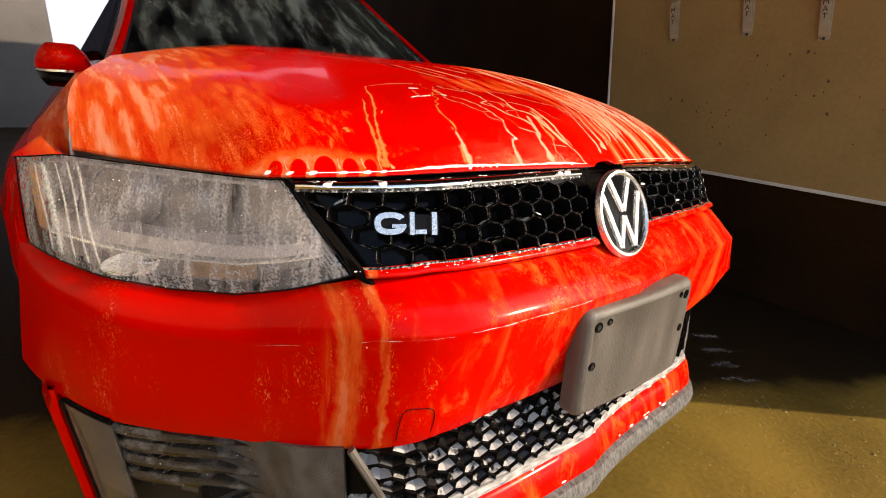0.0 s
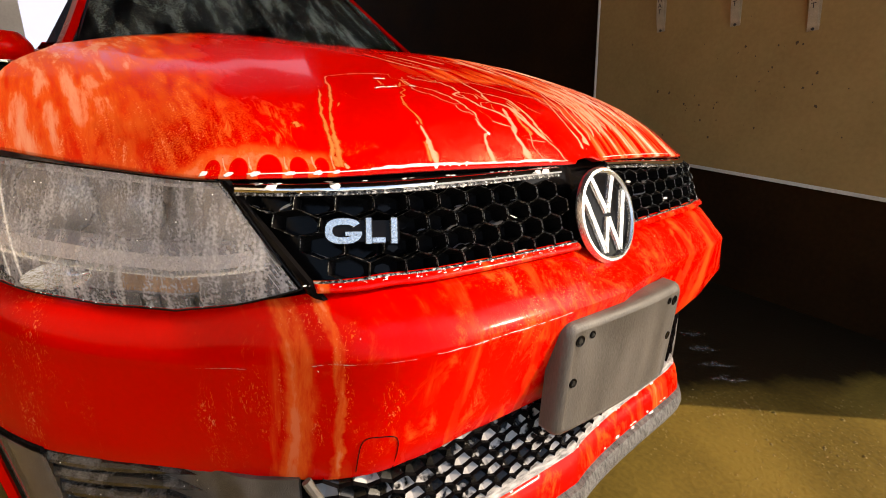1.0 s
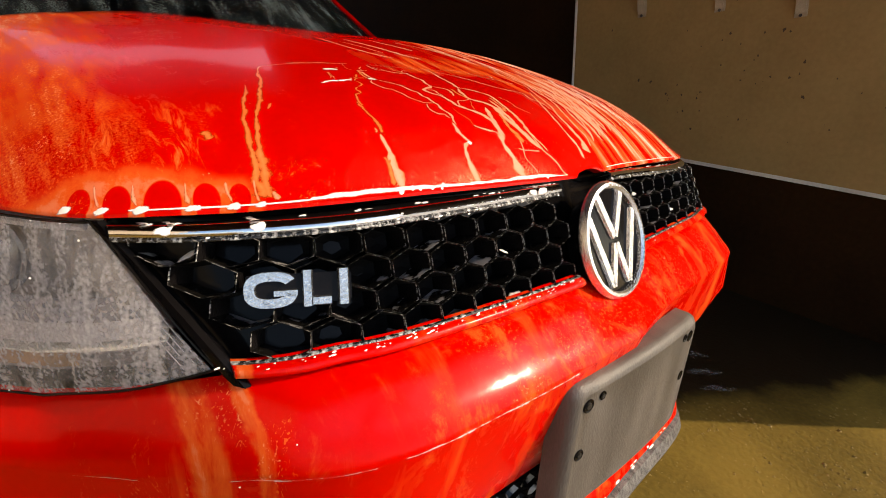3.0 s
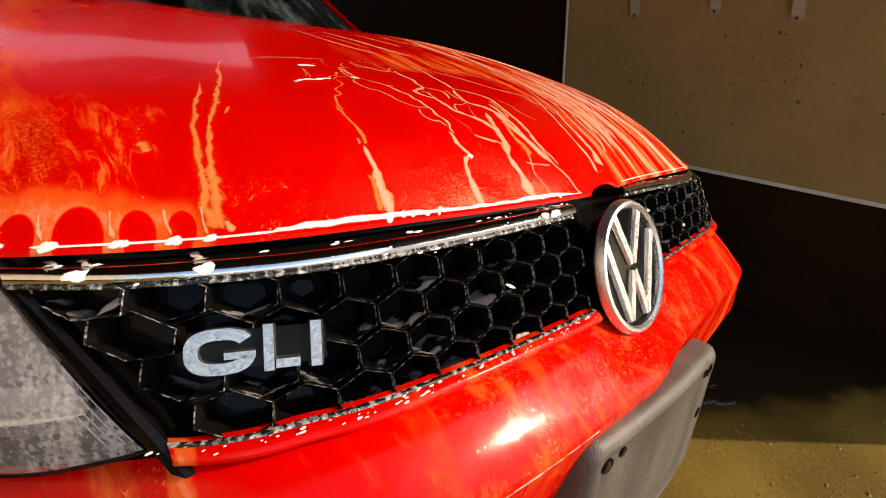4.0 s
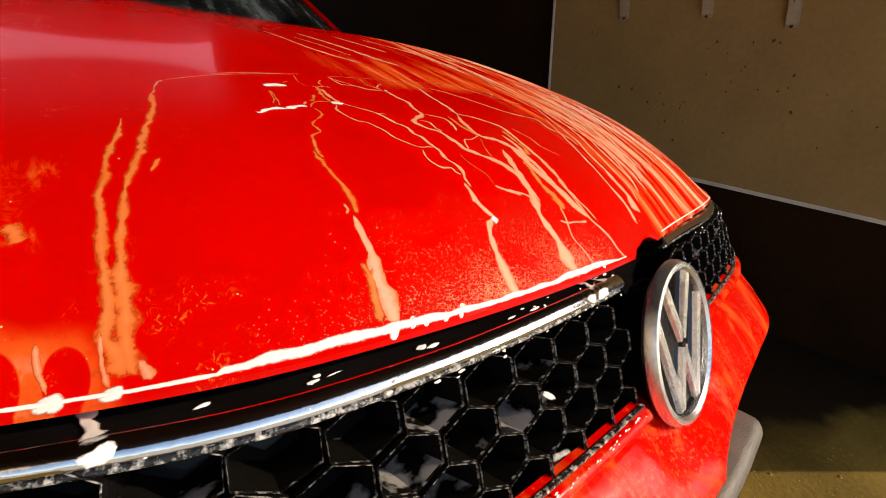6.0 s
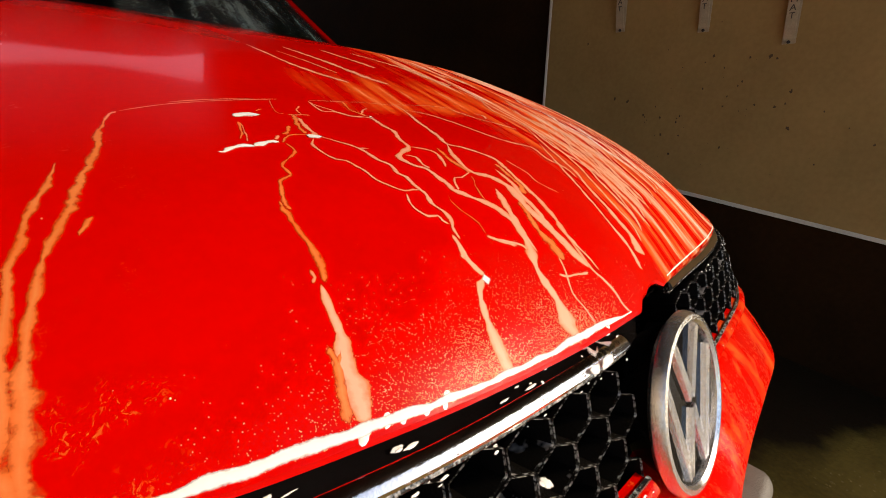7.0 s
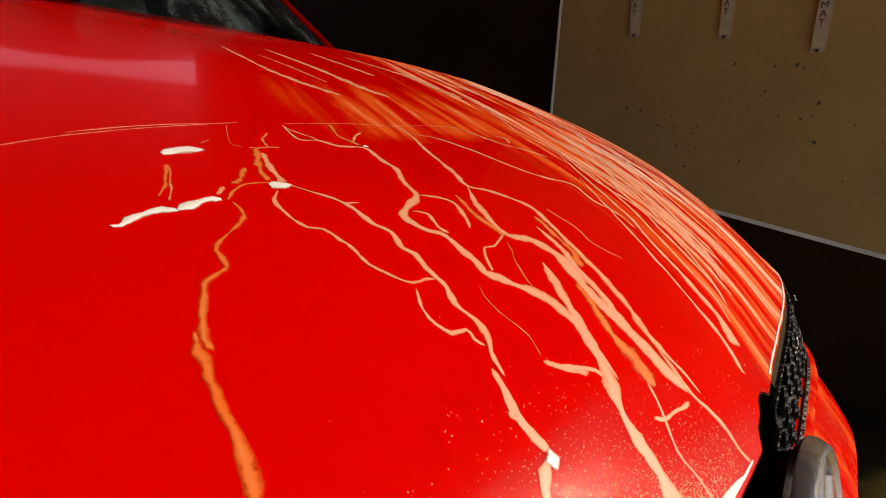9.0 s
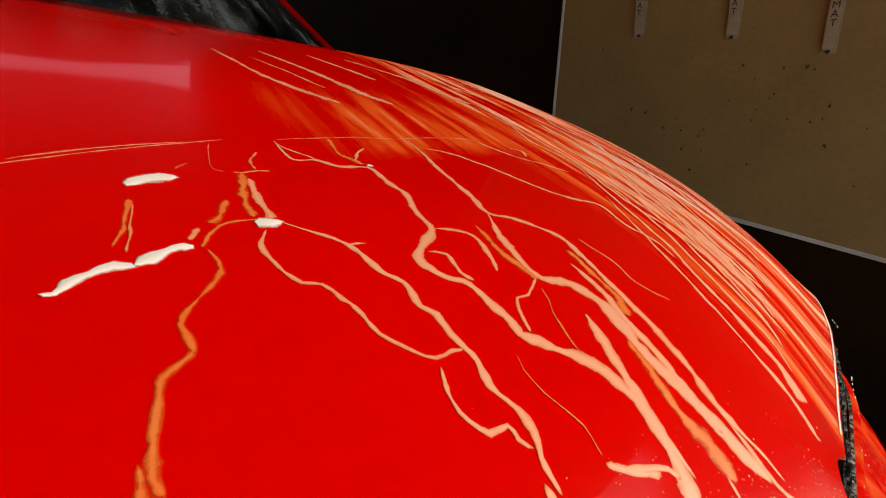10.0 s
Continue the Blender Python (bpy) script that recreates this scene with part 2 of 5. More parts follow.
def soap_mat(name, tones, lo, hi, grain, fray=0.9):
    """Soap whose edge frays: the point attribute 'soap' is 1 along the middle of a run and 0 at its rim."""
    m = bpy.data.materials.new(name)
    m.use_nodes = True
    N, L = m.node_tree.nodes, m.node_tree.links
    p = N["Principled BSDF"]
    p.inputs["Roughness"].default_value = 0.4
    p.inputs["Specular IOR Level"].default_value = 0.3
    at = N.new("ShaderNodeAttribute"); at.attribute_name = "soap"
    tc = N.new("ShaderNodeTexCoord")
    n1 = N.new("ShaderNodeTexNoise"); n1.inputs["Scale"].default_value = grain; n1.inputs["Detail"].default_value = 5; n1.inputs["Roughness"].default_value = 0.65
    n2 = N.new("ShaderNodeTexNoise"); n2.inputs["Scale"].default_value = 26.0; n2.inputs["Detail"].default_value = 4
    L.new(tc.outputs["Object"], n1.inputs[0]); L.new(tc.outputs["Object"], n2.inputs[0])
    a = N.new("ShaderNodeMath"); a.operation = "MULTIPLY_ADD"; a.inputs[1].default_value = fray
    L.new(n1.outputs[0], a.inputs[0]); L.new(at.outputs["Fac"], a.inputs[2])
    body = N.new("ShaderNodeMath"); body.operation = "MULTIPLY_ADD"; body.inputs[1].default_value = 1.1
    L.new(n2.outputs[0], body.inputs[0])
    thick = N.new("ShaderNodeMath"); thick.operation = "MULTIPLY_ADD"; thick.inputs[1].default_value = 0.9
    L.new(n1.outputs[0], thick.inputs[0]); L.new(at.outputs["Fac"], thick.inputs[2]); L.new(thick.outputs[0], body.inputs[2])
    r = N.new("ShaderNodeMapRange"); r.inputs["From Min"].default_value, r.inputs["From Max"].default_value = lo, hi
    L.new(a.outputs[0], r.inputs[0]); L.new(r.outputs[0], p.inputs["Alpha"])
    c = N.new("ShaderNodeValToRGB")
    c.color_ramp.elements[0].position, c.color_ramp.elements[0].color = 0.30, (*tones[0], 1)
    c.color_ramp.elements[1].position, c.color_ramp.elements[1].color = 0.92, (*tones[2], 1)
    q = c.color_ramp.elements.new(0.60); q.color = (*tones[1], 1)
    h = N.new("ShaderNodeMath"); h.operation = "MULTIPLY"; h.inputs[1].default_value = 0.41
    L.new(body.outputs[0], h.inputs[0]); L.new(h.outputs[0], c.inputs[0]); L.new(c.outputs[0], p.inputs["Base Color"])
    b = N.new("ShaderNodeBump"); b.inputs["Strength"].default_value = 0.2; b.inputs["Distance"].default_value = 0.0006
    L.new(n1.outputs[0], b.inputs["Height"]); L.new(b.outputs[0], p.inputs["Normal"])
    return m


FILM = soap_mat("thin soap film", ((0.74, 0.06, 0.010), (0.80, 0.15, 0.036), (0.85, 0.38, 0.25)), 1.10, 1.42, 240.0, 1.7)
SMEAR = soap_mat("drying soap film", ((0.70, 0.05, 0.006), (0.78, 0.12, 0.016), (0.82, 0.24, 0.07)), 1.10, 1.60, 130.0, 1.8)
FOAM = soap_mat("soap foam", ((0.88, 0.76, 0.70), (0.92, 0.87, 0.83), (0.92, 0.89, 0.85)), 0.66, 1.00, 110.0, 1.0)
# pale orange colour stands for droplets sparkling in the sun's glare
MIST = mat("beads of suds", (0.90, 0.50, 0.26), 0.15, 0, 0.3, 0.5, 90, 0.0, other=(0.78, 0.16, 0.03))
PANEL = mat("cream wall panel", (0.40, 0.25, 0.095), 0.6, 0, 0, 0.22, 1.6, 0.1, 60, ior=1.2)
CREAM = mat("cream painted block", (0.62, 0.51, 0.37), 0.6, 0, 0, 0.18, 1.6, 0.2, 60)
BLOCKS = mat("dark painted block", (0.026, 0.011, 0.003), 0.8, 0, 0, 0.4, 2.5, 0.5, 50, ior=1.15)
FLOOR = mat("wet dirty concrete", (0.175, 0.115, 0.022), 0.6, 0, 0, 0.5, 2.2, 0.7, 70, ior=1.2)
GREYWALL = mat("grey painted wall", (0.19, 0.175, 0.17), 0.7, 0, 0, 0.25, 1.5, 0.2, 40)
# the bay side is coloured darker: damp, and the shade inside painted in
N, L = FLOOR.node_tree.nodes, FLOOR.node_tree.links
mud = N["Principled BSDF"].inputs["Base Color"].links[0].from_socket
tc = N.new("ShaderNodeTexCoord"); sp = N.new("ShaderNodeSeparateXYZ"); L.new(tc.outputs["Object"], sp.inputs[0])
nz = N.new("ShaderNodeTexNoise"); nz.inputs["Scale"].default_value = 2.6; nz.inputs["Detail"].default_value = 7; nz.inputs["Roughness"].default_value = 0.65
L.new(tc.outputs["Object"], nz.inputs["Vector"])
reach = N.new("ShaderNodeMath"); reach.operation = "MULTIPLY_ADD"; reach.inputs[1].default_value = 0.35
aside = N.new("ShaderNodeMath"); aside.operation = "MULTIPLY_ADD"; aside.inputs[1].default_value = 0.5      # skewed towards the line of the wall's shadow
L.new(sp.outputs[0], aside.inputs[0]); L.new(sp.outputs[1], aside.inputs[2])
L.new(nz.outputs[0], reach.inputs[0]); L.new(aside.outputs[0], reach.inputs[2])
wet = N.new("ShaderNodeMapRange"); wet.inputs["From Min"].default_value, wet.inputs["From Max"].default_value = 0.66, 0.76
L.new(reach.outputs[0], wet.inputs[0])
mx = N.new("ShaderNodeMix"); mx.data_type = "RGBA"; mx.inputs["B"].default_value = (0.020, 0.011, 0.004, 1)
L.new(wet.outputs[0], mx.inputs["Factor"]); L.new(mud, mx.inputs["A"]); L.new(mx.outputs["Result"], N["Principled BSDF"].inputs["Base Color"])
GRIT = mat("dry tan grit", (0.36, 0.25, 0.10), 0.8, 0, 0, 0.5, 30)
RUBBER = mat("tyre rubber", (0.02, 0.02, 0.02), 0.8)
ALLOY = mat("alloy", (0.5, 0.5, 0.52), 0.35, 1.0)
TRIM = mat("white trim", (0.75, 0.7, 0.62), 0.45)
CLIP = mat("cream painted steel", (0.46, 0.37, 0.25), 0.4, 0, 0, 0.25, 25, 0.1, 200)
INK = mat("dark ink", (0.04, 0.03, 0.025), 0.6)
WHITE = mat("white vinyl", (0.38, 0.38, 0.38), 0.5)
BADGE = mat("wet grey chrome", (0.52, 0.53, 0.56), 0.16, 0.9, 0.4, 0.35, 420, 0.2, 900)
AMBER = mat("amber plastic", (0.66, 0.24, 0.01), 0.3)
BROWN = mat("dim amber plastic", (0.34, 0.19, 0.09), 0.3, 0, 0, 0.4, 40)
APRON = mat("dry concrete", (0.50, 0.46, 0.41), 0.8, 0, 0, 0.2, 1.5, 0.3, 60)
# the backdrop glows by itself to stand for the bright distance
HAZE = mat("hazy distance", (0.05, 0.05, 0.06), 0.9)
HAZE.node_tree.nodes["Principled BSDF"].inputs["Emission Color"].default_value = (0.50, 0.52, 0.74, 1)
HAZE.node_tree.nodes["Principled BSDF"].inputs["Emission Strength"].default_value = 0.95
DRIP = soap_mat("thin white soap", ((0.60, 0.54, 0.50), (0.75, 0.70, 0.66), (0.85, 0.82, 0.78)), 1.15, 2.6, 300.0, 2.0)
LINING = mat("silver-grey lamp lining", (0.26, 0.235, 0.225), 0.30, 0.45, 0, 0.45, 14, 0.1, 90)
BAND = mat("pale lamp plastic", (0.55, 0.50, 0.50), 0.35, 0.2, 0, 0.15, 14, 0.05, 90)
# the ribs' light speckle paints in the highlights on wet plastic
VENT = mat("wet black rib with painted highlights", (0.11, 0.103, 0.10), 0.2, 0, 0.8, 0.6, 60, 0.8, 700, (0.5, 0.5, 1), other=(0.012, 0.011, 0.010))
COVER = mat("wet grey cover plastic", (0.13, 0.12, 0.117), 0.32, 0, 0.5, 0.4, 30, 0.6, 700, (1, 1, 0.6), other=(0.055, 0.050, 0.048))
for m, lo in ((VENT, 0.64), (COVER, 0.52)):
    m.node_tree.nodes["Color Ramp"].color_ramp.elements[0].position = lo
    m.node_tree.nodes["Color Ramp"].color_ramp.elements[1].position = 0.92
RUST = mat("stain", (0.10, 0.06, 0.03), 0.8)


def glass(name, tint=0.9, film=0.0, lo=0.5, hi=0.9, stretch=(55, 55, 5), tone=(0.82, 0.76, 0.74), drops=0.35):
    m = bpy.data.materials.new(name)
    m.use_nodes = True
    nt = m.node_tree
    N, L = nt.nodes, nt.links
    N.remove(N["Principled BSDF"])
    out = N["Material Output"]
    tr = N.new("ShaderNodeBsdfTransparent"); tr.inputs[0].default_value = (tint, tint, tint, 1)
    gl = N.new("ShaderNodeBsdfGlossy"); gl.inputs["Roughness"].default_value = 0.04
    lw = N.new("ShaderNodeLayerWeight"); lw.inputs[0].default_value = 0.5
    pw5 = N.new("ShaderNodeMath"); pw5.operation = "POWER"; pw5.inputs[1].default_value = 5.0
    L.new(lw.outputs["Facing"], pw5.inputs[0])
    fr = N.new("ShaderNodeMath"); fr.operation = "MULTIPLY_ADD"; fr.inputs[1].default_value = 0.9; fr.inputs[2].default_value = 0.04
    L.new(pw5.outputs[0], fr.inputs[0])
    mx = N.new("ShaderNodeMixShader")
    L.new(fr.outputs[0], mx.inputs[0]); L.new(tr.outputs[0], mx.inputs[1]); L.new(gl.outputs[0], mx.inputs[2])
    last = mx
    if film:
        tc = N.new("ShaderNodeTexCoord"); mp = N.new("ShaderNodeMapping"); mp.inputs["Scale"].default_value = stretch
        L.new(tc.outputs["Object"], mp.inputs[0])
        n = N.new("ShaderNodeTexNoise"); n.inputs["Scale"].default_value = 1.0; n.inputs["Detail"].default_value = 6; n.inputs["Roughness"].default_value = 0.6
        L.new(mp.outputs[0], n.inputs[0])
        n2 = N.new("ShaderNodeTexNoise"); n2.inputs["Scale"].default_value = 260; n2.inputs["Detail"].default_value = 2
        L.new(tc.outputs["Object"], n2.inputs[0])
        a = N.new("ShaderNodeMath"); a.operation = "MULTIPLY_ADD"; a.inputs[1].default_value = drops
        L.new(n2.outputs[0], a.inputs[0]); L.new(n.outputs[0], a.inputs[2])
        r = N.new("ShaderNodeMapRange"); r.inputs["From Min"].default_value, r.inputs["From Max"].default_value = lo, hi
        r.inputs["To Min"].default_value, r.inputs["To Max"].default_value = film * 0.3 * (lo < 0.6), min(1, film * 2.2)
        L.new(a.outputs[0], r.inputs[0])
        df = N.new("ShaderNodeBsdfDiffuse"); df.inputs[0].default_value = (*tone, 1)
        m2 = N.new("ShaderNodeMixShader")
        L.new(r.outputs[0], m2.inputs[0]); L.new(mx.outputs[0], m2.inputs[1]); L.new(df.outputs[0], m2.inputs[2])
        last = m2
    L.new(last.outputs[0], out.inputs[0])
    return m


LENS = glass("soapy clear lens", 0.95, 0.30, 0.60, 1.10, (44, 44, 7), (0.86, 0.79, 0.78), 0.6)
FOG = glass("dull fog lamp glass", 0.62, 0.12, 0.2, 1.2, (5, 5, 3), (0.62, 0.50, 0.40))
DARKGLASS = glass("dark tinted glass", 0.12)
SCREEN = glass("tinted wet windscreen", 0.30, 0.24, 0.64, 1.0, (14, 3, 4), (0.60, 0.66, 0.58))


# ---- mesh helpers ----
def part(name, bm, material, parent=None, label="", smooth=True):
    bmesh.ops.recalc_face_normals(bm, faces=bm.faces)
    me = bpy.data.meshes.new(name)
    bm.to_mesh(me)
    bm.free()
    me.materials.append(material)
    if smooth:
        me.shade_smooth()
        me.set_sharp_from_angle(angle=radians(40))
    ob = new(name, me)
    if parent:
        ob.parent = parent
    if label:
        ob["label"] = label
    return ob


def thing(name, label, category, group="", kind="", at=(0, 0, 0)):
    ob = new(name)
    ob.location = at
    return tagged(ob, label, category, group, kind)


def sheet(rows, thick=0.0, way=None, closed=False):
    """A bmesh over a grid of points (rows of equal length), made thick along its own normals or along way."""
    bm = bmesh.new()
    vs = [[bm.verts.new(p) for p in row] for row in rows]
    for i in range(len(rows) - 1):
        for j in range(len(rows[0]) - 1):
            bm.faces.new((vs[i][j], vs[i][j + 1], vs[i + 1][j + 1], vs[i + 1][j]))
    if thick:
        bm.normal_update()
        back = {}
        for row in vs:
            for v in row:
                d = Vector(way) if way else v.normal
                back[v] = bm.verts.new(v.co - d * thick)
        faces = list(bm.faces)
        for f in faces:
            bm.faces.new([back[v] for v in reversed(f.verts)])
        rim = [e for e in bm.edges if len(e.link_faces) == 1 and e.verts[0] in back]
        for e in rim:
            a, b = e.verts
            bm.faces.new((a, b, back[b], back[a]))
    return bm


def box(x0, x1, y0, y1, z0, z1, bevel=0.0, bm=None):
    own = bmesh.new()
    bmesh.ops.create_cube(own, size=1, matrix=Matrix.Translation(((x0 + x1) / 2, (y0 + y1) / 2, (z0 + z1) / 2)) @ Matrix.Diagonal((x1 - x0, y1 - y0, z1 - z0, 1)))
    if bevel:
        bmesh.ops.bevel(own, geom=own.edges[:], offset=bevel, segments=2, affect="EDGES")
    return own


def tube(points, radius, sides=8):
    """A round bar along a line of points; radius may be a list."""
    bm = bmesh.new()
    pts = [Vector(p) for p in points]
    rings = []
    for i, p in enumerate(pts):
        d = (pts[min(i + 1, len(pts) - 1)] - pts[max(i - 1, 0)]).normalized()
        a = d.orthogonal().normalized() if abs(d.z) > 0.95 else Vector((0, 0, 1)).cross(d).normalized()
        b = d.cross(a)
        r = radius[i] if isinstance(radius, (list, tuple)) else radius
        rings.append([bm.verts.new(p + r * (math.cos(2 * math.pi * k / sides) * a + math.sin(2 * math.pi * k / sides) * b)) for k in range(sides)])
    for i in range(len(rings) - 1):
        for k in range(sides):
            bm.faces.new((rings[i][k], rings[i][(k + 1) % sides], rings[i + 1][(k + 1) % sides], rings[i + 1][k]))
    bm.faces.new(rings[0][::-1])
    bm.faces.new(rings[-1])
    return bm


def lathe(profile, sides=32, m=Matrix.Identity(4)):
    """A turned shape about the local z axis from (radius, height) pairs."""
    bm = bmesh.new()
    rings = [[bm.verts.new(m @ Vector((r * math.cos(2 * math.pi * k / sides), r * math.sin(2 * math.pi * k / sides), h))) for k in range(sides)] for r, h in profile]
    for i in range(len(rings) - 1):
        for k in range(sides):
            bm.faces.new((rings[i][k], rings[i][(k + 1) % sides], rings[i + 1][(k + 1) % sides], rings[i + 1][k]))
    if profile[0][0] > 1e-4:
        bm.faces.new(rings[0][::-1])
    if profile[-1][0] > 1e-4:
        bm.faces.new(rings[-1])
    bmesh.ops.remove_doubles(bm, verts=bm.verts, dist=1e-5)
    return bm


# ---- the car's form ----
PLAN_X = np.array([0, .12, .24, .34, .41, .48, .55, .63, .70, .755, .795, .827, .846, .855])
PLAN_Y = np.array([0, .002, .008, .020, .055, .13, .225, .32, .405, .50, .60, .72, .85, 1.0])


def spline(v, u):
    n = len(v) - 1
    i = min(int(u), n - 1)
    t = u - i
    p0 = v[i - 1] if i else 2 * v[0] - v[1]
    p3 = v[i + 2] if i + 2 <= n else 2 * v[n] - v[n - 1]
    if i == 0 and v is PLAN_Y:
        p0 = v[1]
    p1, p2 = v[i], v[i + 1]
    return float(0.5 * (2 * p1 + (p2 - p0) * t + (2 * p0 - 5 * p1 + 4 * p2 - p3) * t * t + (3 * p1 - p0 - 3 * p2 + p3) * t ** 3))


US = np.linspace(0, 13, 521)
XS = np.array([spline(PLAN_X, u) for u in US])
YS = np.array([spline(PLAN_Y, u) for u in US])


def u_at(x):
    return float(np.interp(abs(x), XS, US))


def plan_y(x):
    return float(np.interp(abs(x), XS, YS))


def side_x(y):
    return float(np.interp(y, YS, XS))


def lerp(a, b, t):
    return a + (b - a) * t


def smooth01(t):
    t = min(1.0, max(0.0, t))
    return t * t * (3 - 2 * t)


KNOT_X = np.array([0, .14, .26, .34, .40, .45, .50, .60, .71])
EDGE_Y = np.array([.069, .070, .084, .105, .132, .158, .196, .341, .503])
EDGE_Z = np.array([.785, .788, .788, .784, .779, .776, .771, .765, .762])


def hermite(v):
    """The smooth curve through the values v at KNOT_X, sampled densely."""
    x = np.linspace(0, 0.71, 285)
    h = np.diff(KNOT_X)
    d = np.diff(v) / h
    m = np.zeros(len(v))
    m[1:-1] = (h[1:] * d[:-1] + h[:-1] * d[1:]) / (h[:-1] + h[1:])
    m[-1] = d[-1]
    i = np.clip(np.searchsorted(KNOT_X, x, side="right") - 1, 0, len(v) - 2)
    t = (x - KNOT_X[i]) / h[i]
    return (2 * t**3 - 3 * t**2 + 1) * v[i] + (t**3 - 2 * t**2 + t) * h[i] * m[i] + (-2 * t**3 + 3 * t**2) * v[i + 1] + (t**3 - t**2) * h[i] * m[i + 1]


HD_X, HD_Y, HD_Z = np.linspace(0, 0.71, 285), hermite(EDGE_Y), hermite(EDGE_Z)
HD_S = np.gradient(HD_Y, HD_X)


def edge_z(x):
    """Height of the hood's front edge; the hood sits a little low on its far side."""
    far = max(0.0, x)
    return float(np.interp(abs(x), HD_X, HD_Z)) - 0.055 * far * far / (far + 0.06)


def edge_line(x):
    return float(np.interp(abs(x), HD_X, HD_Y))


def edge_y(x):
    return edge_line(x) + 0.008 * math.sqrt(max(0.0, 1 - ((x - 0.012) / 0.034) ** 2))


def slow(y):
    return 0.128 * (y - 0.07) - 0.012 * (y - 0.07) ** 2


def crown(x, y):
    """The near half of the hood is fullest behind its middle."""
    return 0.010 * (smooth01((y - 0.33) / 0.40) - smooth01((y - 0.73) / 0.40)) * smooth01((0.20 - x) / 0.35)


def roll(d):
    """Rise of the hood behind its edge: steepest a little way back."""
    return 0.0655 * (1 - math.exp(-d / 0.070)) - 0.0042 * (1 - math.exp(-d / 0.0124))


def hood_z(x, y):
    ye = edge_line(x)
    d = (y - ye) / math.sqrt(1 + 0.5 * float(np.interp(abs(x), HD_X, HD_S)) ** 2)
    return edge_z(x) - 0.9 * slow(ye) + roll(max(0.0, d)) + slow(y) + crown(x, y)


car = thing("car", "wet red saloon car covered in soap foam", "car")
HX = 0.708


def hood_rear(x):
    return 1.13 - 0.10 * (x / 0.7) ** 2 + 0.06 * (x / 0.7) ** 4


def side_seam(y):
    return HX + 0.006 - 0.10 * smooth01((y - 0.55) / 0.65)


rows = []
NX, NY = 120, 60
for j in range(NY + 1):
    t = (j / NY) ** 2.0
    row = []
    for i in range(NX + 1):
        q = 2 * i / NX - 1
        x0 = q * HX
        y = lerp(edge_y(x0), hood_rear(x0), t)
        x = q * (side_seam(y) - 0.006)
        row.append((x, y, hood_z(x, y)))
    rows.append(row)
# the folded lip under the front edge
lip = [(x, y + 0.010, z - 0.0065) for x, y, z in rows[0]]
mid = [(x, y - 0.0005, z - 0.003) for x, y, z in rows[0]]
part("hood", sheet([lip, mid] + rows), PAINT, car, "red hood with runs and streaks of soap foam")


# ---- bumper and front ----
def top_z(u):
    """Upper edge of the bumper: below the grille, then below the headlamp."""
    x = float(np.interp(u, US, XS))
    return float(np.interp(x, [0, .34, .40, .431, .47, .506, .55, .62, .70, .78, .84], [.665, .665, .658, .652, .634, .616, .596, .586, .586, .594, .600]))


def low_z(u):
    x = float(np.interp(u, US, XS))
    return float(np.interp(x, [0, .25, .34, .41, .46, .50, .55, .63, .70, .755, .79, .84], [.440, .435, .425, .406, .389, .374, .358, .348, .348, .358, .362, .37]))


# offset of the bumper's face by the share of its height: at the corners, and a fuller shoulder across the middle
BUMP = [(1.0, .026), (1.0, .018), (.985, .007), (.95, -.008), (.90, -.0210), (.86, -.0282), (.82, -.0305), (.79, -.0314), (.775, -.0315), (.745, -.0285), (.63, -.027), (.45, -.023), (.2, -.014), (.04, -.006), (0.0, .000), (-.01, .012)]
FULL = [.026, .018, .007, -.0042, -.0195, -.0296, -.0388, -.0440, -.0455, -.0435, -.0375, -.0285, -.0155, -.006, .000, .012]


def bump_off(k, x):
    r, corner = BUMP[k]
    nest = 0.020 * math.sqrt(max(0.0, 1 - ((x - 0.012) / 0.078) ** 2)) * smooth01((r - 0.84) / 0.06)     # hollow round the emblem
    return lerp(FULL[k], corner, smooth01((-x - 0.30) / 0.24 if x < 0 else (x - 0.40) / 0.30)) + nest


rows = []
for k, (r, _) in enumerate(BUMP):
    row = []
    for i in range(-104, 105):
        u = abs(i) / 10
        s = 1 if i >= 0 else -1
        X, Y = spline(PLAN_X, u), spline(PLAN_Y, u)
        zt, zb = top_z(u), low_z(u)
        w = 1.0 + 0.045 * (1 - r) * smooth01((X - 0.45) / 0.3)
        row.append((s * X * w, Y + bump_off(k, s * X), lerp(zb, zt, r)))
    rows.append(row)
bumper = part("front_bumper", sheet(rows), PAINT, car, "red bumper cover streaked with soap")

# grille surface
G0, G1 = 0.662, 0.785


def grille_y(x, z):
    if x > 0:                                       # the far half is lower and lies back as far
        z += (bar_z(-x) - bar_z(x)) * max(0.0, min(1.0, (z - 0.672) / (bar_z(x) - 0.672)))
    t = (z - 0.667) / 0.118
    return lerp(0.017 + plan_y(x), edge_line(x) - 0.004, t)


def gx(z):
    """Half width of the grille at a height."""
    return 0.425 + (z - 0.655) / 0.102 * 0.056


def band(x0, x1, z0, z1, out=0.0, thick=0.008, n=40, bulge=0.0, cut=False, along=None):
    rows = []
    for k in range(5):
        v = k / 4
        row = []
        for i in range(n + 1):
            x = lerp(x0, x1, i / n)
            z = lerp(z0, z1, v) + (along(x) if along else 0.0)
            if cut:
                x = max(-gx(z), min(gx(z), x))
            row.append((x, grille_y(x, z) - out - bulge * (1 - (2 * v - 1) ** 2), z))
        rows.append(row)
    return sheet(rows, thick, (0, -1, 0))


def bar_z(x):
    """Middle of the chrome bar: it dips towards the lamps."""
    far = max(0.0, x)
    return 0.777 - 0.065 * max(0.0, abs(x) - 0.1) ** 1.6 - 0.055 * far * far / (far + 0.06)


